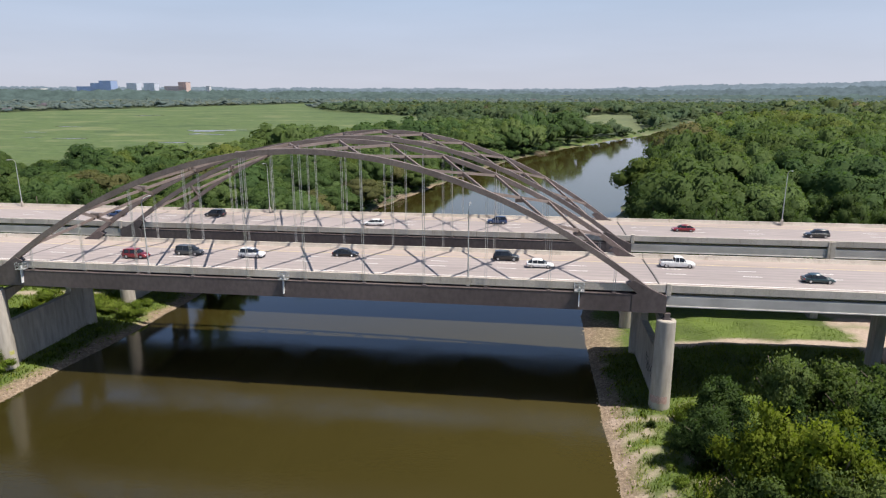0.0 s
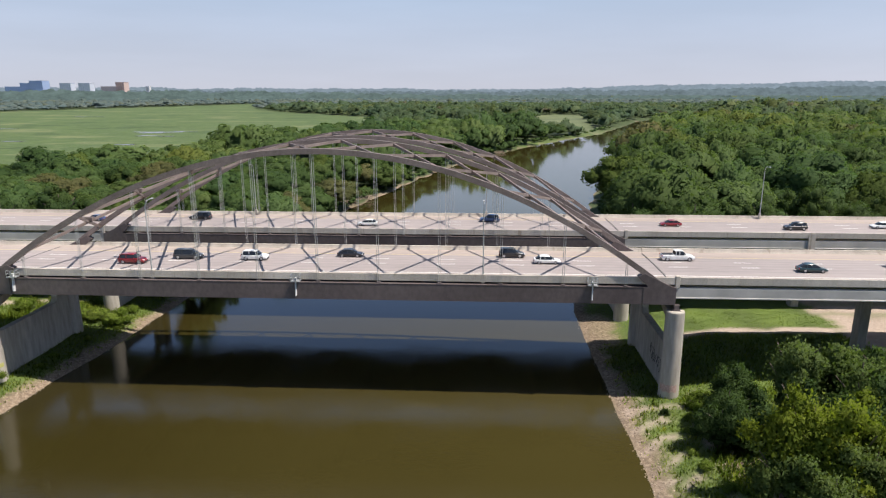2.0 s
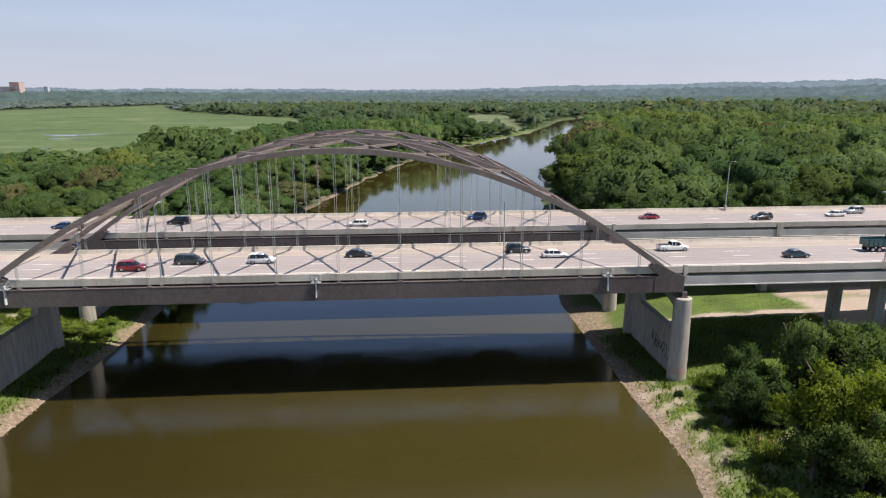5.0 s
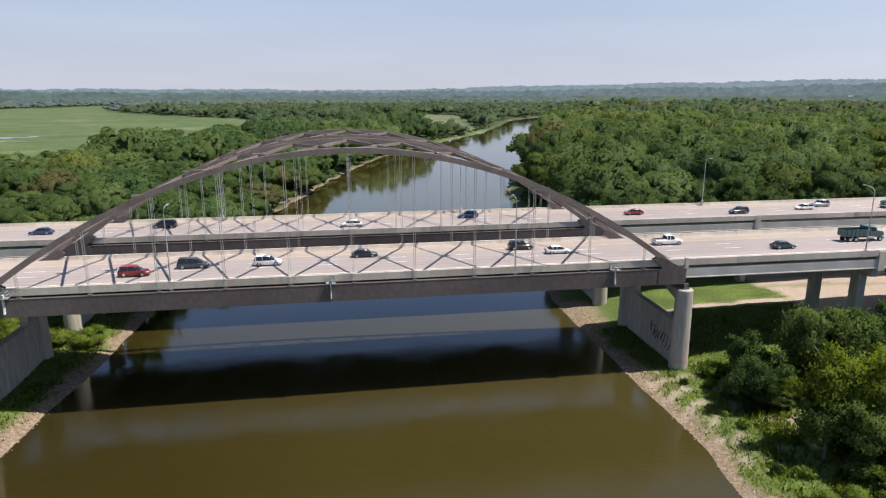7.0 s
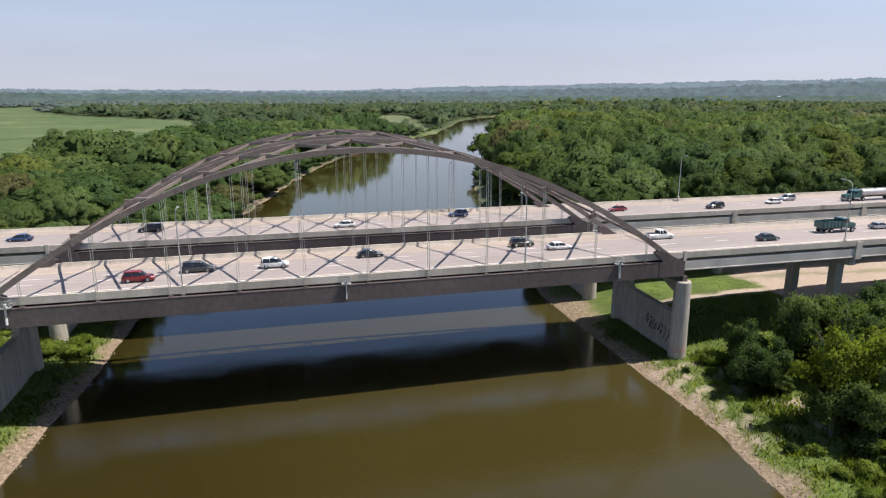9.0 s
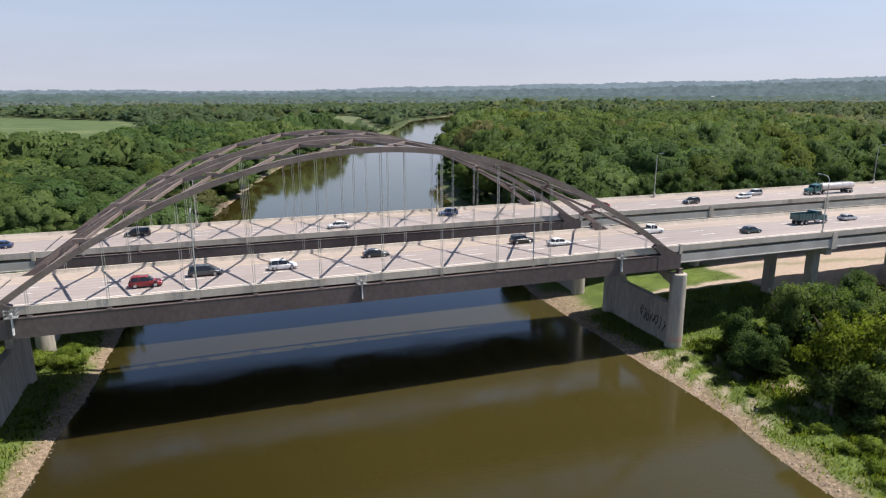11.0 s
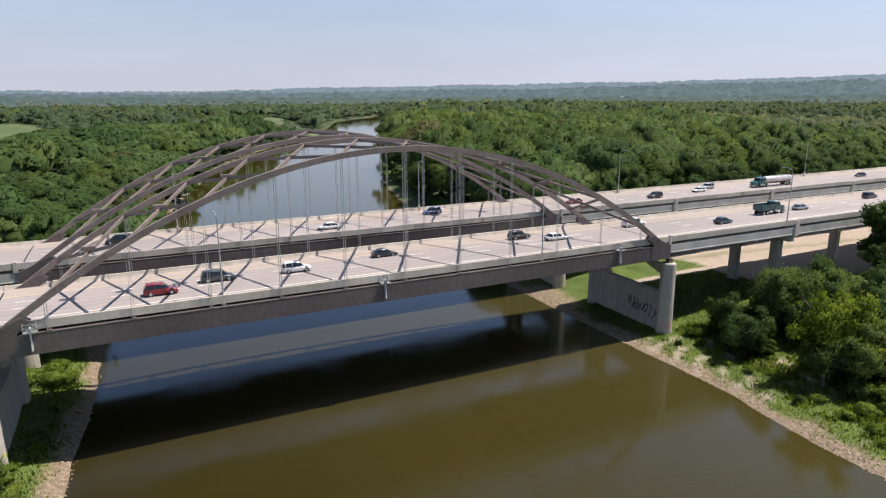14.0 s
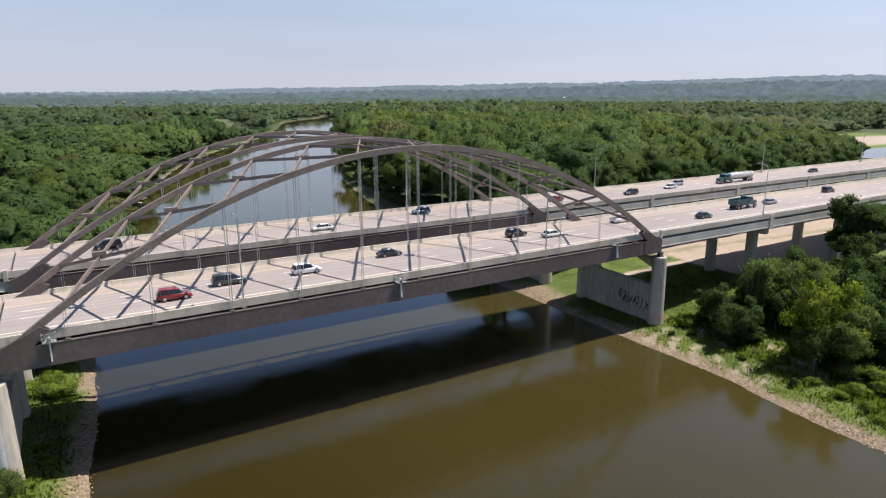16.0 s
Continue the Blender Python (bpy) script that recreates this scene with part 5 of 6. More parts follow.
plant_all(T_BUSH, ((-89.5, 123.6, 1), (-92.5, 125.5, 1.2), (-87.3, 125, 0.8), (-95.5, 124.5, 1), (-98.5, 127, 1.1), (-90, 128.5, 0.9), (-86.2, 122.2, 0.45), (-102, 125.5, 1.1), (-104, 129, 1.2), (-109, 126, 1.2), (-91.5, 89, 0.8), (-94.5, 91.5, 1.1), (-97.5, 90.5, 1.2), (-99, 86, 1.3), (-95, 84.5, 1), (-92.5, 80, 0.9), (-93.4, 92.6, 1.25), (-95.6, 91, 1.4)))
rr = random.Random(88)
for i in range(8):
    y = rr.uniform(42, 95)
    x = float(np.interp(y, RBY, RBX)) + rr.uniform(5.0, 13.0)
    if not (20 < x < 24.5 and y > 93):
        plant(T_BUSH if rr.random() < 0.75 else T_SHRUB, x, y, rr.uniform(0.22, 0.5), rr.uniform(0, 360))
for i in range(34):
    y = rr.uniform(76, 158)
    x = float(np.interp(y, LBY, LBX)) - rr.uniform(4.5, 16.0)
    if abs(x + 93.7) > 3:
        plant(T_BUSH, x, y, rr.uniform(0.25, 0.6), rr.uniform(0, 360))
T_GREY = tree_kind(67, 7.0, 6.5, 5200, 0.030, LEAF, "grey-brown half-bare bush beside the viaduct", 0.05, 50, (0.08, 0.2), 1.0, 0.5, 0.4, 1.0, 0.1, name="bush")
for i, (x, y, s) in enumerate(((62, 90.5, 1.0), (70, 91.5, 1.15), (58, 80, 0.9), (56, 72, 0.8))):
    plant(T_GREY, x, y, s, i * 77)
for x, y, k in ((-92.8, 92.8, 0.46), (-94.6, 91.2, 0.42), (-96.6, 92.5, 0.40)):
    plant(T_WIL, x, y, k, 40 * x)
for kind in (T_DARK, T_YEL, T_GREEN, T_WIL, T_BIG, T_SHRUB, T_BUSH, T_GREY):
    drop_far(kind)


def weeds(name, x0, x1, y0, y1, step, high, size, seed, label, test, tone0=0.15, material=WEED, hue0=0.52):
    """Rough grass and weeds: upright blades in tufts, as one mesh."""
    r = np.random.default_rng(seed)
    X, Y = scatter(x0, x1, y0, y1, step, seed)
    k = test(X, Y, r)
    X, Y = X[k], Y[k]
    n = 3
    X, Y = np.repeat(X, n) + r.normal(size=len(X) * n) * step * 0.35, np.repeat(Y, n) + r.normal(size=len(Y) * n) * step * 0.35
    Z = land(X, Y)
    a = r.uniform(0, 2 * math.pi, len(X))
    s = size * r.uniform(0.5, 1.4, len(X))
    h = high * r.uniform(0.3, 1.3, len(X)) * (1 + 0.4 * fbm(X, Y, 9, seed))
    dx, dy = np.cos(a) * s, np.sin(a) * s
    lx, ly = r.normal(size=len(X)) * 0.35 * h, r.normal(size=len(X)) * 0.35 * h
    v = np.stack([np.stack([X - dx, Y - dy, Z - 0.03], 1), np.stack([X + dx, Y + dy, Z - 0.03], 1), np.stack([X + lx, Y + ly, Z + h], 1)], 1).reshape(-1, 3)
    tone = np.repeat(np.clip(tone0 + 0.4 * fbm(X, Y, 9, seed + 1) + 0.1 * r.normal(size=len(X)), -0.1, 0.8), 3)
    up = np.stack([0.35 * r.normal(size=len(X)), 0.35 * r.normal(size=len(X)), np.ones(len(X))], 1)
    up /= np.linalg.norm(up, axis=1)[:, None]
    ob = new(name, card_mesh(name, v, tone, material, np.repeat(up, 3, axis=0), np.repeat(np.clip(hue0 + 0.2 * r.normal(size=len(X)) + 0.2 * fbm(X, Y, 7, seed + 2), 0.1, 0.85), 3)))
    return tagged(ob, label, "grass", kind="stuff")


def on_bank(x, y, r):
    gr, ma, sa, ba = cover(x, y)
    return (sa < 0.5) & (ba < 0.35) & (bank_distance(x, y) > 1.7) & (r.random(len(x)) < 0.9)


def sparse(x, y, r):
    d = bank_distance(x, y)
    return (d > 1.1) & (d < 6) & (fbm(x, y, 6, 77) > 0.05) & (r.random(len(x)) < 0.55)


weeds("grass", 10, 75, 35, 119, 0.42, 0.5, 0.075, 101, "rough green weeds on the river bank", on_bank)
weeds("grass", 12, 66, 119, 160, 0.36, 0.10, 0.09, 102, "mown bright-green grass between the bridges", on_bank, 0.30, hue0=0.30)
weeds("grass", -140, -80, 70, 160, 0.5, 0.5, 0.085, 103, "rough green weeds on the far bank", on_bank)
def tall_spot(x, y, r):
    d = bank_distance(x, y)
    return (d > 5.5) & (fbm(x, y, 11, 79) > 0.08) & (r.random(len(x)) < 0.8)


weeds("grass", 15, 42, 38, 95, 0.34, 0.9, 0.14, 106, "tall bright-green weeds and reeds on the bank", tall_spot, 0.3)
weeds("grass", -112, -84, 120, 132, 0.34, 1.2, 0.12, 107, "tall bright-green weeds beside the pier", tall_spot, 0.45)
weeds("grass", 8, 40, 35, 119, 0.5, 0.4, 0.10, 104, "sparse weeds on the sandy bank", sparse, 0.4)
weeds("grass", -95, -78, 70, 160, 0.5, 0.4, 0.10, 105, "sparse weeds on the sandy bank", sparse, 0.4)


# ---- stones along the water's edge ----
def stones(x0, x1, y0, y1, step, seed):
    """Loose stones too many to count."""
    r = np.random.default_rng(seed)
    X, Y = scatter(x0, x1, y0, y1, step, seed)
    d = bank_distance(X, Y)
    k = (d > -0.4) & (d < 3.6) & (r.random(len(X)) < np.interp(d, [-0.4, 0.5, 1.6, 3.6], [0.5, 0.9, 0.3, 0.05]))
    X, Y = X[k], Y[k]
    Z = land(X, Y)
    oc = np.array([(1, 0, 0), (0, 1, 0), (-1, 0, 0), (0, -1, 0), (0.5, 0.5, 0.75), (-0.5, 0.5, 0.75), (-0.5, -0.5, 0.75), (0.5, -0.5, 0.75)], float)
    fa = np.array([(0, 1, 4), (1, 5, 4), (1, 2, 5), (2, 6, 5), (2, 3, 6), (3, 7, 6), (3, 0, 7), (0, 4, 7), (4, 5, 6), (4, 6, 7)])
    s = 0.06 + 0.17 * r.random(len(X)) ** 3
    v = oc[None] * s[:, None, None] * r.uniform(0.6, 1.3, (len(X), 8, 3))
    a = r.uniform(0, 6.3, len(X))[:, None]
    x = v[:, :, 0] * np.cos(a) - v[:, :, 1] * np.sin(a) + X[:, None]
    y = v[:, :, 0] * np.sin(a) + v[:, :, 1] * np.cos(a) + Y[:, None]
    z = v[:, :, 2] + Z[:, None] - 0.02
    f = (fa[None] + 8 * np.arange(len(X))[:, None, None]).reshape(-1, 3)
    ob = new("stones", quick_mesh("stones", np.stack([x, y, z], 2).reshape(-1, 3), f, ROCK))
    return tagged(ob, "loose brown stones along the water's edge", "stones", kind="stuff")


stones(4, 24, 30, 160, 0.34, 201)
stones(-92, -72, 70, 160, 0.34, 202)
stones(-75, 40, 230, 540, 1.1, 203)

# driftwood heaps on the far shore
for i, (x, y) in enumerate(((-68.5, 284), (-64.5, 296), (-56, 359), (8, 538))):
    r = random.Random(300 + i)
    s = Shape()
    for j in range(26):
        a, l = r.uniform(0, 3.14), r.uniform(2.5, 8)
        cx, cy, cz = x + r.uniform(-4, 4), y + r.uniform(-5, 5), flat(x, y) + r.uniform(0.2, 1.5)
        s.rod((cx - math.cos(a) * l / 2, cy - math.sin(a) * l / 2, cz - r.uniform(0, 0.9)), (cx + math.cos(a) * l / 2, cy + math.sin(a) * l / 2, cz + r.uniform(0, 0.9)), 0.16, 0.07, 5)
    tagged(new("driftwood", s.mesh("driftwood", ROCK)), "heap of bleached driftwood on the shore", "driftwood", "driftwood heaps", "stuff")

# ---- paint scrawls on the pier ----
SPRAY = plain("black_spray_paint", (0.03, 0.035, 0.035), 0.7)
r = random.Random(5)
px = MID + SPRING + 0.8 - 0.62
for i in range(9):
    y0, z0 = 105.4 - i * 0.98, 4.6 - i * 0.12 + r.uniform(-0.25, 0.25)
    tall = r.uniform(0.8, 1.3)
    s = Shape()
    pts = [(y0 + r.uniform(0.25, 0.6) * math.cos(t * 1.3 + i), z0 + tall * math.sin(t * r.uniform(0.9, 1.3) + 0.7 * i)) for t in (0.6 * j for j in range(r.randint(6, 11)))]
    for j, (yy, zz) in enumerate(pts):  # one unbroken stroke of uneven width
        (ya, za), (yb, zb) = pts[max(0, j - 1)], pts[min(len(pts) - 1, j + 1)]
        l = max(0.05, math.hypot(yb - ya, zb - za))
        w = r.uniform(0.09, 0.15)
        s.v += [(px - 0.014, yy + k * w * (zb - za) / l, zz - k * w * (yb - ya) / l) for k in (-1, 1)]
    s.f = [(2 * j, 2 * j + 2, 2 * j + 3, 2 * j + 1) for j in range(len(pts) - 1)]
    tagged(new("paint_scrawl", s.mesh("paint_scrawl", SPRAY)), "black spray-painted scrawl on the pier wall", "paint scrawl", "paint scrawls")



def paint_patch(x, y, z0, z1, a0, a1, material, label):
    """A patch of paint that lies round the front of a pier shaft."""
    s = Shape()
    n = 10
    for j in range(n + 1):
        a = radians(a0 + (a1 - a0) * j / n)
        for z in (z0 + 0.12 * math.sin(j * 1.9), z1 + 0.15 * math.sin(j * 2.7 + 1)):
            r0 = 1.66 - 0.20 * (z + 2) / 16.95 + 0.012
            s.v.append((x + r0 * math.cos(a), y + r0 * math.sin(a), z))
    s.f = [(2 * j, 2 * j + 2, 2 * j + 3, 2 * j + 1) for j in range(n)]
    return tagged(new("paint_patch", s.mesh("paint_patch", material)), label, "paint patch", "paint patches")


paint_patch(MID + SPRING + 0.8, NEAR_Y, 1.6, 2.8, 195, 300, surface("faded_pink_paint", (0.42, 0.27, 0.24), (0.50, 0.36, 0.32), 0.8, 1.2, 4.0, relief=0.1), "faded pink paint patch low on the pier shaft")
paint_patch(MID - SPRING - 1.0, NEAR_Y, 3.0, 10.4, 243, 281, plain("white_gauge_paint", (0.62, 0.62, 0.60), 0.7), "white painted water gauge strip on the pier shaft")
paint_patch(MID - SPRING - 1.0, NEAR_Y, 2.9, 3.6, 330, 362, surface("faded_yellow_paint", (0.42, 0.40, 0.10), (0.52, 0.52, 0.2), 0.8, 1.2, 4.0, relief=0.1), "faded yellow paint patch low on the pier shaft")

# ---- traffic ----
GLASS = plain("dark_car_glass", (0.015, 0.018, 0.022), 0.08)
RIM = plain("alloy_rim", (0.45, 0.45, 0.46), 0.35, 0.8)
LIGHT_W = plain("headlamp", (0.75, 0.75, 0.78), 0.15)
LIGHT_R = plain("tail_lamp", (0.35, 0.015, 0.015), 0.2)
TRIM = plain("dark_trim", (0.025, 0.025, 0.027), 0.6)


def loft(stations):
    """Rings of equal count joined to a closed skin."""
    s = Shape()
    k = len(stations[0])
    for ring in stations:
        s.v += ring
    for i in range(len(stations) - 1):
        for j in range(k):
            a, b = i * k + j, i * k + (j + 1) % k
            s.f.append((a, b, b + k, a + k))
    s.f += [tuple(range(k)), tuple(len(s.v) - 1 - j for j in range(k))]
    return s


def body_ring(x, low, top, hw):
    m = (low + top) / 2
    half = [(hw * 0.86, low), (hw * 0.97, low + 0.12), (hw, m), (hw * 0.96, top - 0.10), (hw * 0.84, top)]
    return [(x, y, z) for y, z in half] + [(x, -y, z) for y, z in reversed(half)]


def cabin_ring(x, low, top, hb, ht):
    half = [(hb, low), (ht, top - 0.06), (ht * 0.86, top)]
    return [(x, y, z) for y, z in half] + [(x, -y, z) for y, z in reversed(half)]


def car(kind, paint, label):
    """A car that looks along +x, wheels on z = 0."""
    c = thing("car", 0, 0, 0, label, "car", "cars on the bridges")
    L, W, H, belt = {"sedan": (4.75, 1.84, 1.45, 0.93), "suv": (4.75, 1.92, 1.76, 1.08), "pickup": (5.8, 2.02, 1.92, 1.18), "van": (5.1, 1.98, 1.78, 1.05)}[kind]
    hw, f, b = W / 2, L / 2, -L / 2
    hood = belt - (0.06 if kind != "sedan" else 0.10)
    st = [(b, 0.42, belt - 0.22, hw * 0.86), (b + 0.12, 0.30, belt - 0.03, hw * 0.95), (b + 0.9, 0.26, belt, hw), (0.0, 0.24, belt, hw), (f - 1.3, 0.25, hood, hw), (f - 0.45, 0.26, hood - 0.10, hw * 0.97), (f - 0.08, 0.30, hood - 0.24, hw * 0.88), (f, 0.40, hood - 0.36, hw * 0.78)]
    part("body", loft([body_ring(*q) for q in st]), paint, c, smooth=True)
    spans = {"sedan": (b + 0.35, b + 1.15, f - 2.05, f - 1.15), "suv": (b + 0.08, b + 0.45, f - 2.0, f - 1.25), "pickup": (b + 2.25, b + 2.45, f - 2.15, f - 1.5), "van": (b + 0.08, b + 0.35, f - 1.9, f - 0.95)}[kind]
    x0, x1, x2, x3 = spans
    g = loft([cabin_ring(x0, belt - 0.06, belt, hw * 0.86, hw * 0.84), cabin_ring(x1, belt - 0.06, H - 0.05, hw * 0.93, hw * 0.74), cabin_ring((x1 + x2) / 2, belt - 0.06, H - 0.02, hw * 0.94, hw * 0.76), cabin_ring(x2, belt - 0.06, H - 0.06, hw * 0.93, hw * 0.73), cabin_ring(x3, belt - 0.06, belt - 0.02, hw * 0.86, hw * 0.8)])
    part("window", g, GLASS, c, "dark tinted glass", smooth=True)
    roof = loft([[(x, y, z) for y, z in ((-w, H - d - 0.05), (-w * 0.9, H - d + 0.015), (w * 0.9, H - d + 0.015), (w, H - d - 0.05))] for x, w, d in ((x1 - 0.1, hw * 0.72, 0.10), (x1 + 0.2, hw * 0.75, 0.0), ((x1 + x2) / 2, hw * 0.77, -0.02), (x2 - 0.1, hw * 0.75, 0.02), (x2 + 0.1, hw * 0.72, 0.10))])
    part("roof", roof, paint, c, smooth=True)
    for y in (hw * 0.86, -hw * 0.86):
        for xa, xb in ((x1, x1 - 0.02), ((x1 + x2) / 2, (x1 + x2) / 2)):
            part("pillar", Shape().bar((xa, y * 0.97, H - 0.08), (xb, y * 1.09, belt - 0.04), 0.12, 0.06, (1, 0, 0)), paint, c)
    if kind == "pickup":
        part("cargo_bed", Shape().box(b + 0.15, -hw * 0.8, belt - 0.45, b + 2.1, hw * 0.8, belt + 0.004), TRIM, c, "dark open load bed")
    r = 0.34 if kind == "sedan" else 0.39
    for x in (b + 0.95, f - 0.95):
        for y in (-1, 1):
            w = new("wheel", Shape().rod((0, -0.11, 0), (0, 0.11, 0), r, r, 16).mesh("wheel", BLACK, True))
            w.parent = c
            w.location = (x, y * (hw - 0.12), r)
            q = new("rim", Shape().rod((0, y * 0.10, 0), (0, y * 0.125, 0), r * 0.66, r * 0.6, 12).mesh("rim", RIM))
            q.parent = w
    for y in (-1, 1):
        part("headlight", Shape().box(f - 0.16, y * hw * 0.62 - 0.17, hood - 0.36, f - 0.01, y * hw * 0.62 + 0.17, hood - 0.22), LIGHT_W, c, "clear headlamp", soft=0.03)
        part("tail_light", Shape().box(b - 0.01, y * hw * 0.72 - 0.14, belt - 0.34, b + 0.1, y * hw * 0.72 + 0.14, belt - 0.14), LIGHT_R, c, "red tail lamp", soft=0.02)
        part("mirror", Shape().box(x3 - 0.45, y * (hw + 0.1) - 0.1, belt - 0.02, x3 - 0.3, y * (hw + 0.1) + 0.1, belt + 0.13), paint, c, soft=0.03)
    part("bumper", Shape().box(f - 0.1, -hw * 0.7, 0.28, f + 0.03, hw * 0.7, 0.46), TRIM, c, soft=0.03)
    part("bumper", Shape().box(b - 0.03, -hw * 0.75, 0.30, b + 0.1, hw * 0.75, 0.48), TRIM, c, soft=0.03)
    return c


PAINTS = {"white": (0.72, 0.72, 0.71), "black": (0.012, 0.012, 0.014), "red": (0.22, 0.012, 0.018), "blue": (0.02, 0.05, 0.14), "teal": (0.012, 0.035, 0.04), "silver": (0.42, 0.43, 0.45), "grey": (0.07, 0.075, 0.08)}
PAINT = {n: plain(n + "_car_paint", c, 0.28, 0.5 if n in ("silver", "grey") else 0.0, 0.6) for n, c in PAINTS.items()}
TRAFFIC = [("suv", "white", -50.5, 12.0, 0), ("sedan", "black", -33.6, 15.2, 0), ("suv", "black", -3.8, 16.2, 0), ("sedan", "white", 2.2, 11.9, 0), ("pickup", "white", 25.9, 15.4, 0), ("suv", "red", -71.5, 8.7, 0), ("van", "grey", -63.0, 12.3, 0),
           ("sedan", "teal", 46.2, 8.6, 0), ("sedan", "silver", 78.0, 12.2, 0), ("suv", "grey", 112.0, 15.3, 0), ("sedan", "white", 150.0, 8.8, 0),
           ("sedan", "blue", -101.8, 11.2, 1), ("van", "black", -77.3, 14.4, 1), ("sedan", "white", -35.5, 8.8, 1), ("suv", "blue", -7.3, 14.6, 1), ("sedan", "white", 80.5, 11.0, 1), ("sedan", "red", 34.0, 11.4, 1), ("suv", "silver", 88.0, 14.6, 1), ("suv", "black", 60.5, 8.6, 1), ("sedan", "grey", 160.0, 11.0, 1)]
made = {}
NAMES = {"suv": "sport utility car", "sedan": "saloon car", "pickup": "pickup truck", "van": "people carrier"}
for kind, col, x, off, far in TRAFFIC:
    y = (FAR_Y if far else NEAR_Y) + off
    z = ROAD_Z - (0.3 if far else 0.0) + 0.12 * (1 - abs(off - WIDE / 2) / (WIDE / 2 - 1.2)) + 0.005
    m = pose(x, y, z, 0, 0, 180 if far else 0)
    key = (kind, col)
    if key in made:
        copy_thing(made[key], m)
    else:
        made[key] = car(kind, PAINT[col], f"{col} {NAMES[kind]} on the bridge road")
        made[key].matrix_basis = m


def dump_truck(x, y, z):
    """A three-axle tipper lorry that looks along +x, wheels on z = 0."""
    t = thing("dump_truck", x, y, z, "dark teal tipper lorry with an empty load body", "truck")
    teal = plain("teal_truck_paint", (0.02, 0.075, 0.085), 0.35, 0.0, 0.4)
    part("chassis", Shape().box(-4.2, -0.5, 0.75, 4.0, 0.5, 1.05), TRIM, t)
    part("hood", Shape().prism([(2.3, 1.0), (4.05, 1.0), (4.05, 1.75), (3.8, 1.95), (2.3, 2.1)], -0.95, 0.95), teal, t, soft=0.05)
    cab = part("cab", Shape().prism([(0.6, 1.0), (2.35, 1.0), (2.35, 2.1), (1.95, 2.95), (0.6, 2.95)], -1.15, 1.15), teal, t, soft=0.06)
    part("window", Shape().bar((2.40, 0, 2.15), (2.06, 0, 2.82), 1.9, 0.03, (-0.9, 0, -0.4)), GLASS, cab, "dark windscreen")
    for s in (-1, 1):
        part("window", Shape().box(0.95, s * 1.155 - 0.01, 2.1, 1.9, s * 1.155 + 0.01, 2.7), GLASS, cab, "dark side window")
        part("headlight", Shape().box(4.0, s * 0.75 - 0.14, 1.2, 4.08, s * 0.75 + 0.14, 1.42), LIGHT_W, t, "clear headlamp")
        part("fuel_tank", Shape().rod((0.4, s * 0.95, 0.85), (1.7, s * 0.95, 0.85), 0.28, k=12), RIM, t, "bright metal tank")
    part("grille", Shape().box(4.04, -0.55, 1.1, 4.1, 0.55, 1.7), RIM, t)
    part("bumper", Shape().box(4.0, -1.15, 0.55, 4.2, 1.15, 0.85), RIM, t, soft=0.03)
    bed = Shape().box(-4.6, -1.22, 1.15, 0.35, 1.22, 1.27)
    for s in (-1, 1):
        bed.box(-4.6, s * 1.2 - 0.05, 1.27, 0.35, s * 1.2 + 0.05, 2.55)
        for k in range(6):
            bed.box(-4.5 + k * 0.92, s * 1.29 - 0.04, 1.2, -4.38 + k * 0.92, s * 1.29 + 0.04, 2.5)
    bed.box(0.3, -1.2, 1.27, 0.4, 1.2, 2.95)
    bed.box(-4.65, -1.2, 1.27, -4.56, 1.2, 2.4)
    part("dump_body", bed, teal, t, "ribbed steel load body")
    part("cab_guard", Shape().box(0.35, -1.2, 2.95, 1.3, 1.2, 3.02), teal, t)
    for wx in (3.2, -2.2, -3.5):
        for s in (-1, 1):
            w = new("wheel", Shape().rod((0, -0.17, 0), (0, 0.17, 0), 0.5, 0.5, 18).mesh("wheel", BLACK, True))
            w.parent = t
            w.location = (wx, s * 1.0, 0.5)
            q = new("rim", Shape().rod((0, s * 0.16, 0), (0, s * 0.19, 0), 0.29, 0.25, 12).mesh("rim", RIM))
            q.parent = w
    return t


dump_truck(66.0, NEAR_Y + 11.8, ROAD_Z + 0.125)


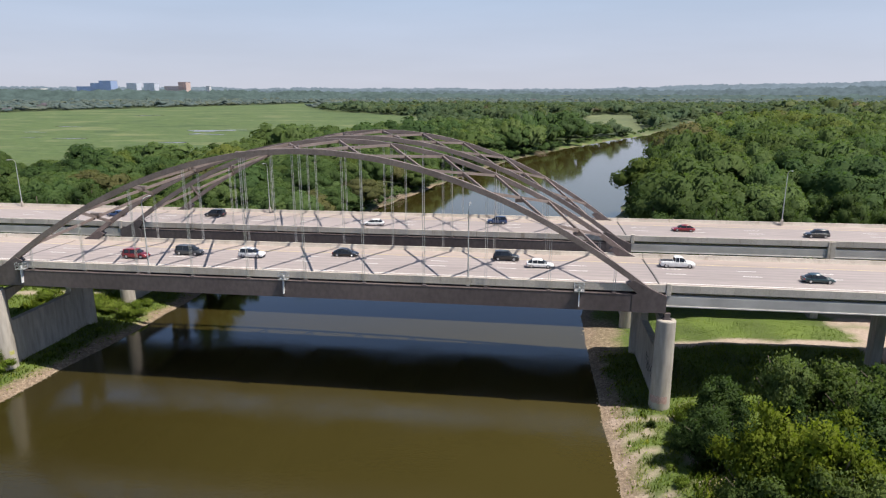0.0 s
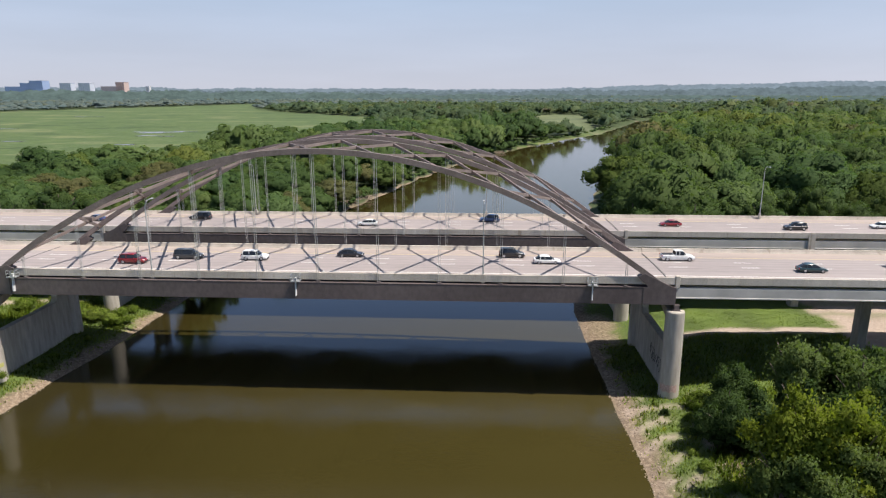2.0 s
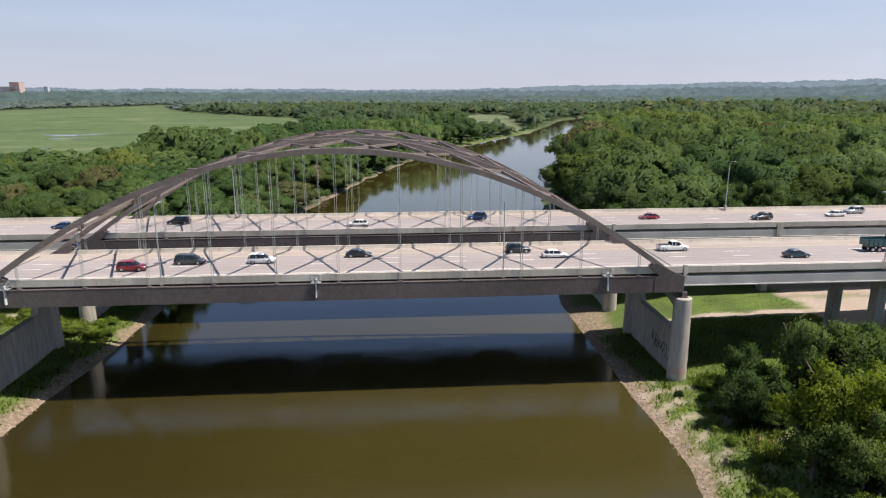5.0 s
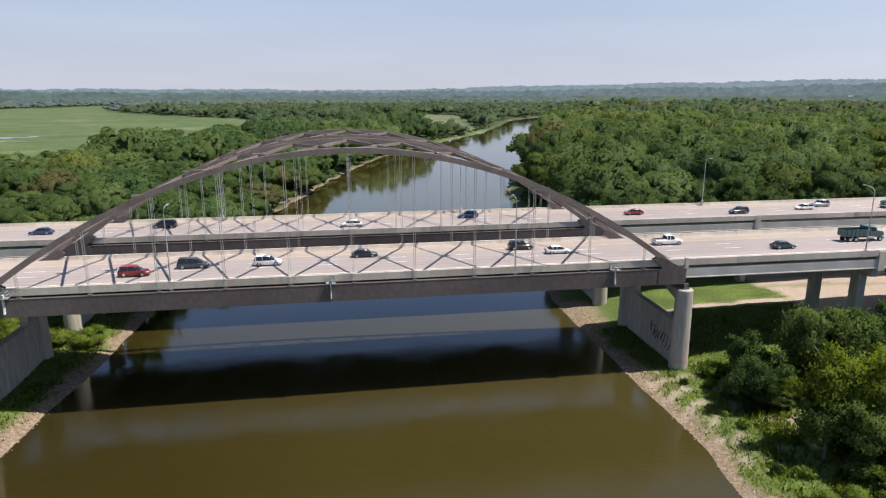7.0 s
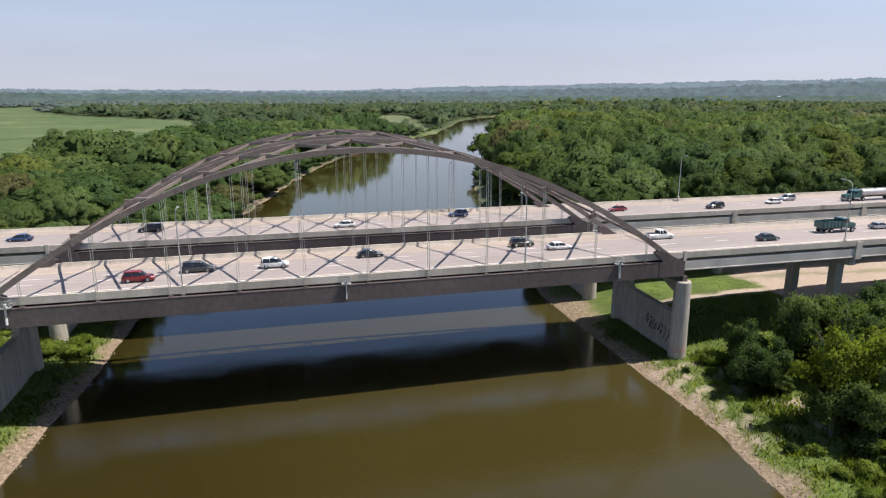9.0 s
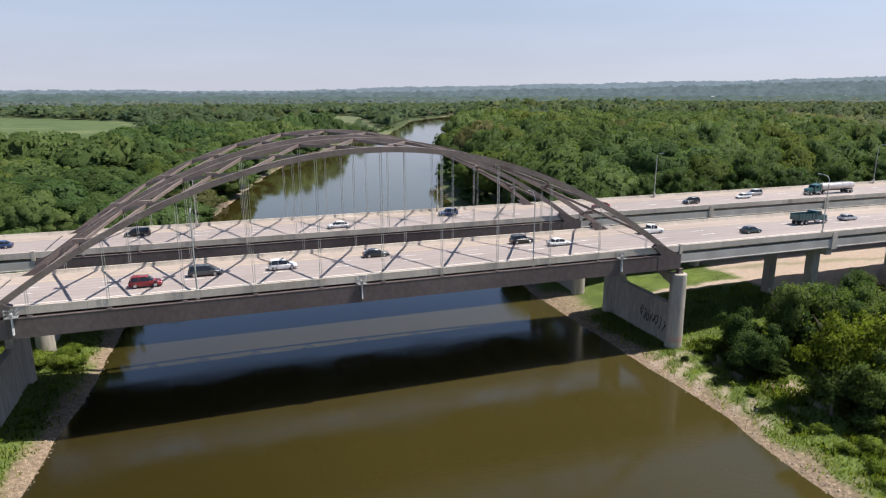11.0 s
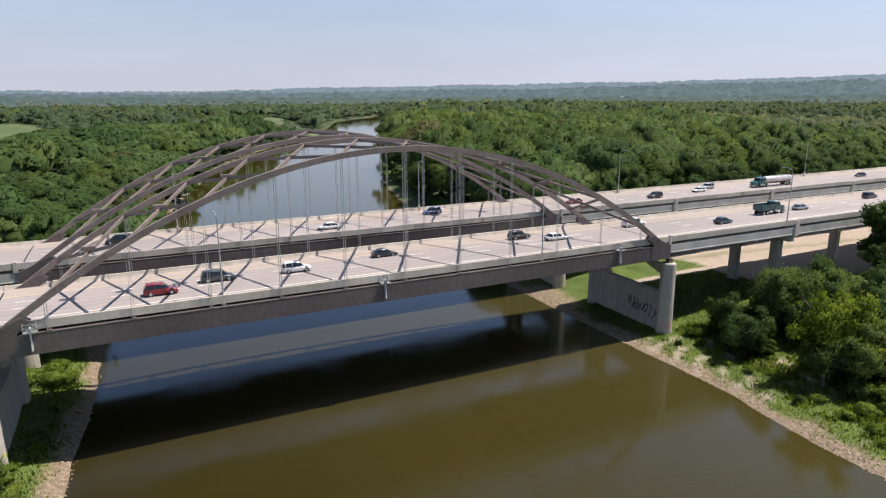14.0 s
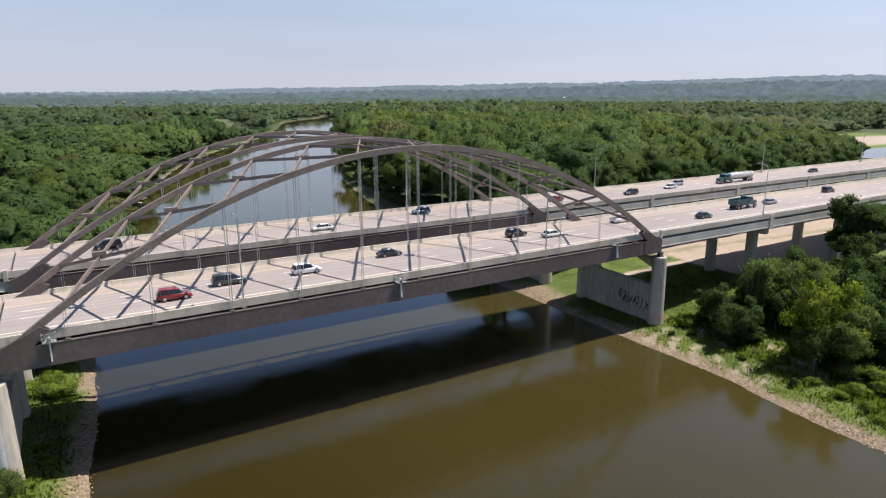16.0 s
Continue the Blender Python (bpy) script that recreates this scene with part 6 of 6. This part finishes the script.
def tanker_truck(x, y, z):
    """A tractor with a long tank trailer that looks along -x, wheels on z = 0."""
    t = thing("tanker_truck", x, y, z, "dark teal tractor lorry with a pale steel tank trailer", "truck")
    teal = plain("dark_teal_lorry_paint", (0.012, 0.075, 0.080), 0.35, 0.0, 0.4)
    steel = surface("brushed_tank_steel", (0.52, 0.48, 0.46), (0.66, 0.63, 0.61), 0.35, 0.6, 3.0, (0.3, 1, 1), metal=0.5, relief=0.03, coords="Object")
    part("chassis", Shape().box(-8.6, -0.45, 0.75, -2.6, 0.45, 1.0), TRIM, t)
    part("hood", Shape().prism([(-8.9, 0.95), (-8.9, 1.65), (-8.6, 1.85), (-7.0, 2.05), (-7.0, 0.95)], -0.95, 0.95), teal, t, soft=0.05)
    cab = part("cab", Shape().prism([(-7.05, 0.95), (-7.05, 2.05), (-6.6, 2.95), (-4.4, 3.15), (-4.4, 0.95)], -1.18, 1.18), teal, t, soft=0.07)
    part("window", Shape().bar((-7.12, 0, 2.12), (-6.72, 0, 2.85), 1.95, 0.03, (0.9, 0, -0.4)), GLASS, cab, "dark windscreen")
    for e in (-1, 1):
        part("window", Shape().box(-6.55, e * 1.185 - 0.01, 2.1, -5.7, e * 1.185 + 0.01, 2.7), GLASS, cab, "dark side window")
        part("headlight", Shape().box(-8.96, e * 0.75 - 0.14, 1.1, -8.86, e * 0.75 + 0.14, 1.32), LIGHT_W, t, "clear headlamp")
        part("exhaust_stack", Shape().rod((-4.2, e * 1.0, 1.0), (-4.2, e * 1.0, 3.7), 0.08, k=8), RIM, t, "bright exhaust stack")
        part("fuel_tank", Shape().rod((-6.4, e * 0.95, 0.8), (-4.9, e * 0.95, 0.8), 0.3, k=12), RIM, t, "bright metal tank")
    part("bumper", Shape().box(-9.1, -1.15, 0.5, -8.9, 1.15, 0.85), RIM, t, soft=0.03)
    part("trailer_frame", Shape().box(-3.6, -0.5, 1.0, 8.7, 0.5, 1.25), TRIM, t)
    rings = []
    for px, k in ((-3.9, 0.55), (-3.6, 0.92), (-3.2, 1.0), (8.2, 1.0), (8.6, 0.92), (8.9, 0.55)):
        rings.append([(px, 1.15 * k * math.cos(a), 2.25 + 1.0 * k * math.sin(a)) for a in (2 * math.pi * i / 20 for i in range(20))])
    tank = part("tank", loft(rings), steel, t, "pale steel tank", smooth=True)
    for px in (-2.0, 1.0, 4.0, 7.0):
        part("band", Shape().rod((px - 0.05, 0, 2.25), (px + 0.05, 0, 2.25), 1.17, k=20), GALV, tank)
    for px in (-0.5, 2.5, 5.5):
        part("hatch", Shape().rod((px, 0, 3.2), (px, 0, 3.42), 0.3, 0.27, 12), GALV, tank)
    part("walkway", Shape().box(-2.6, -0.3, 3.24, 7.6, -0.2, 3.30).box(-2.6, 0.2, 3.24, 7.6, 0.3, 3.30), GALV, tank)
    for wx in (-8.1, -4.6, -3.3, 6.3, 7.6):
        for e in (-1, 1):
            w = new("wheel", Shape().rod((0, -0.18, 0), (0, 0.18, 0), 0.5, 0.5, 18).mesh("wheel", BLACK, True))
            w.parent = t
            w.location = (wx, e * 1.0, 0.5)
            q = new("rim", Shape().rod((0, e * 0.17, 0), (0, e * 0.20, 0), 0.29, 0.25, 12).mesh("rim", RIM))
            q.parent = w
    return t


tanker_truck(111.0, FAR_Y + 9.5, ROAD_Z - 0.3 + 0.11)
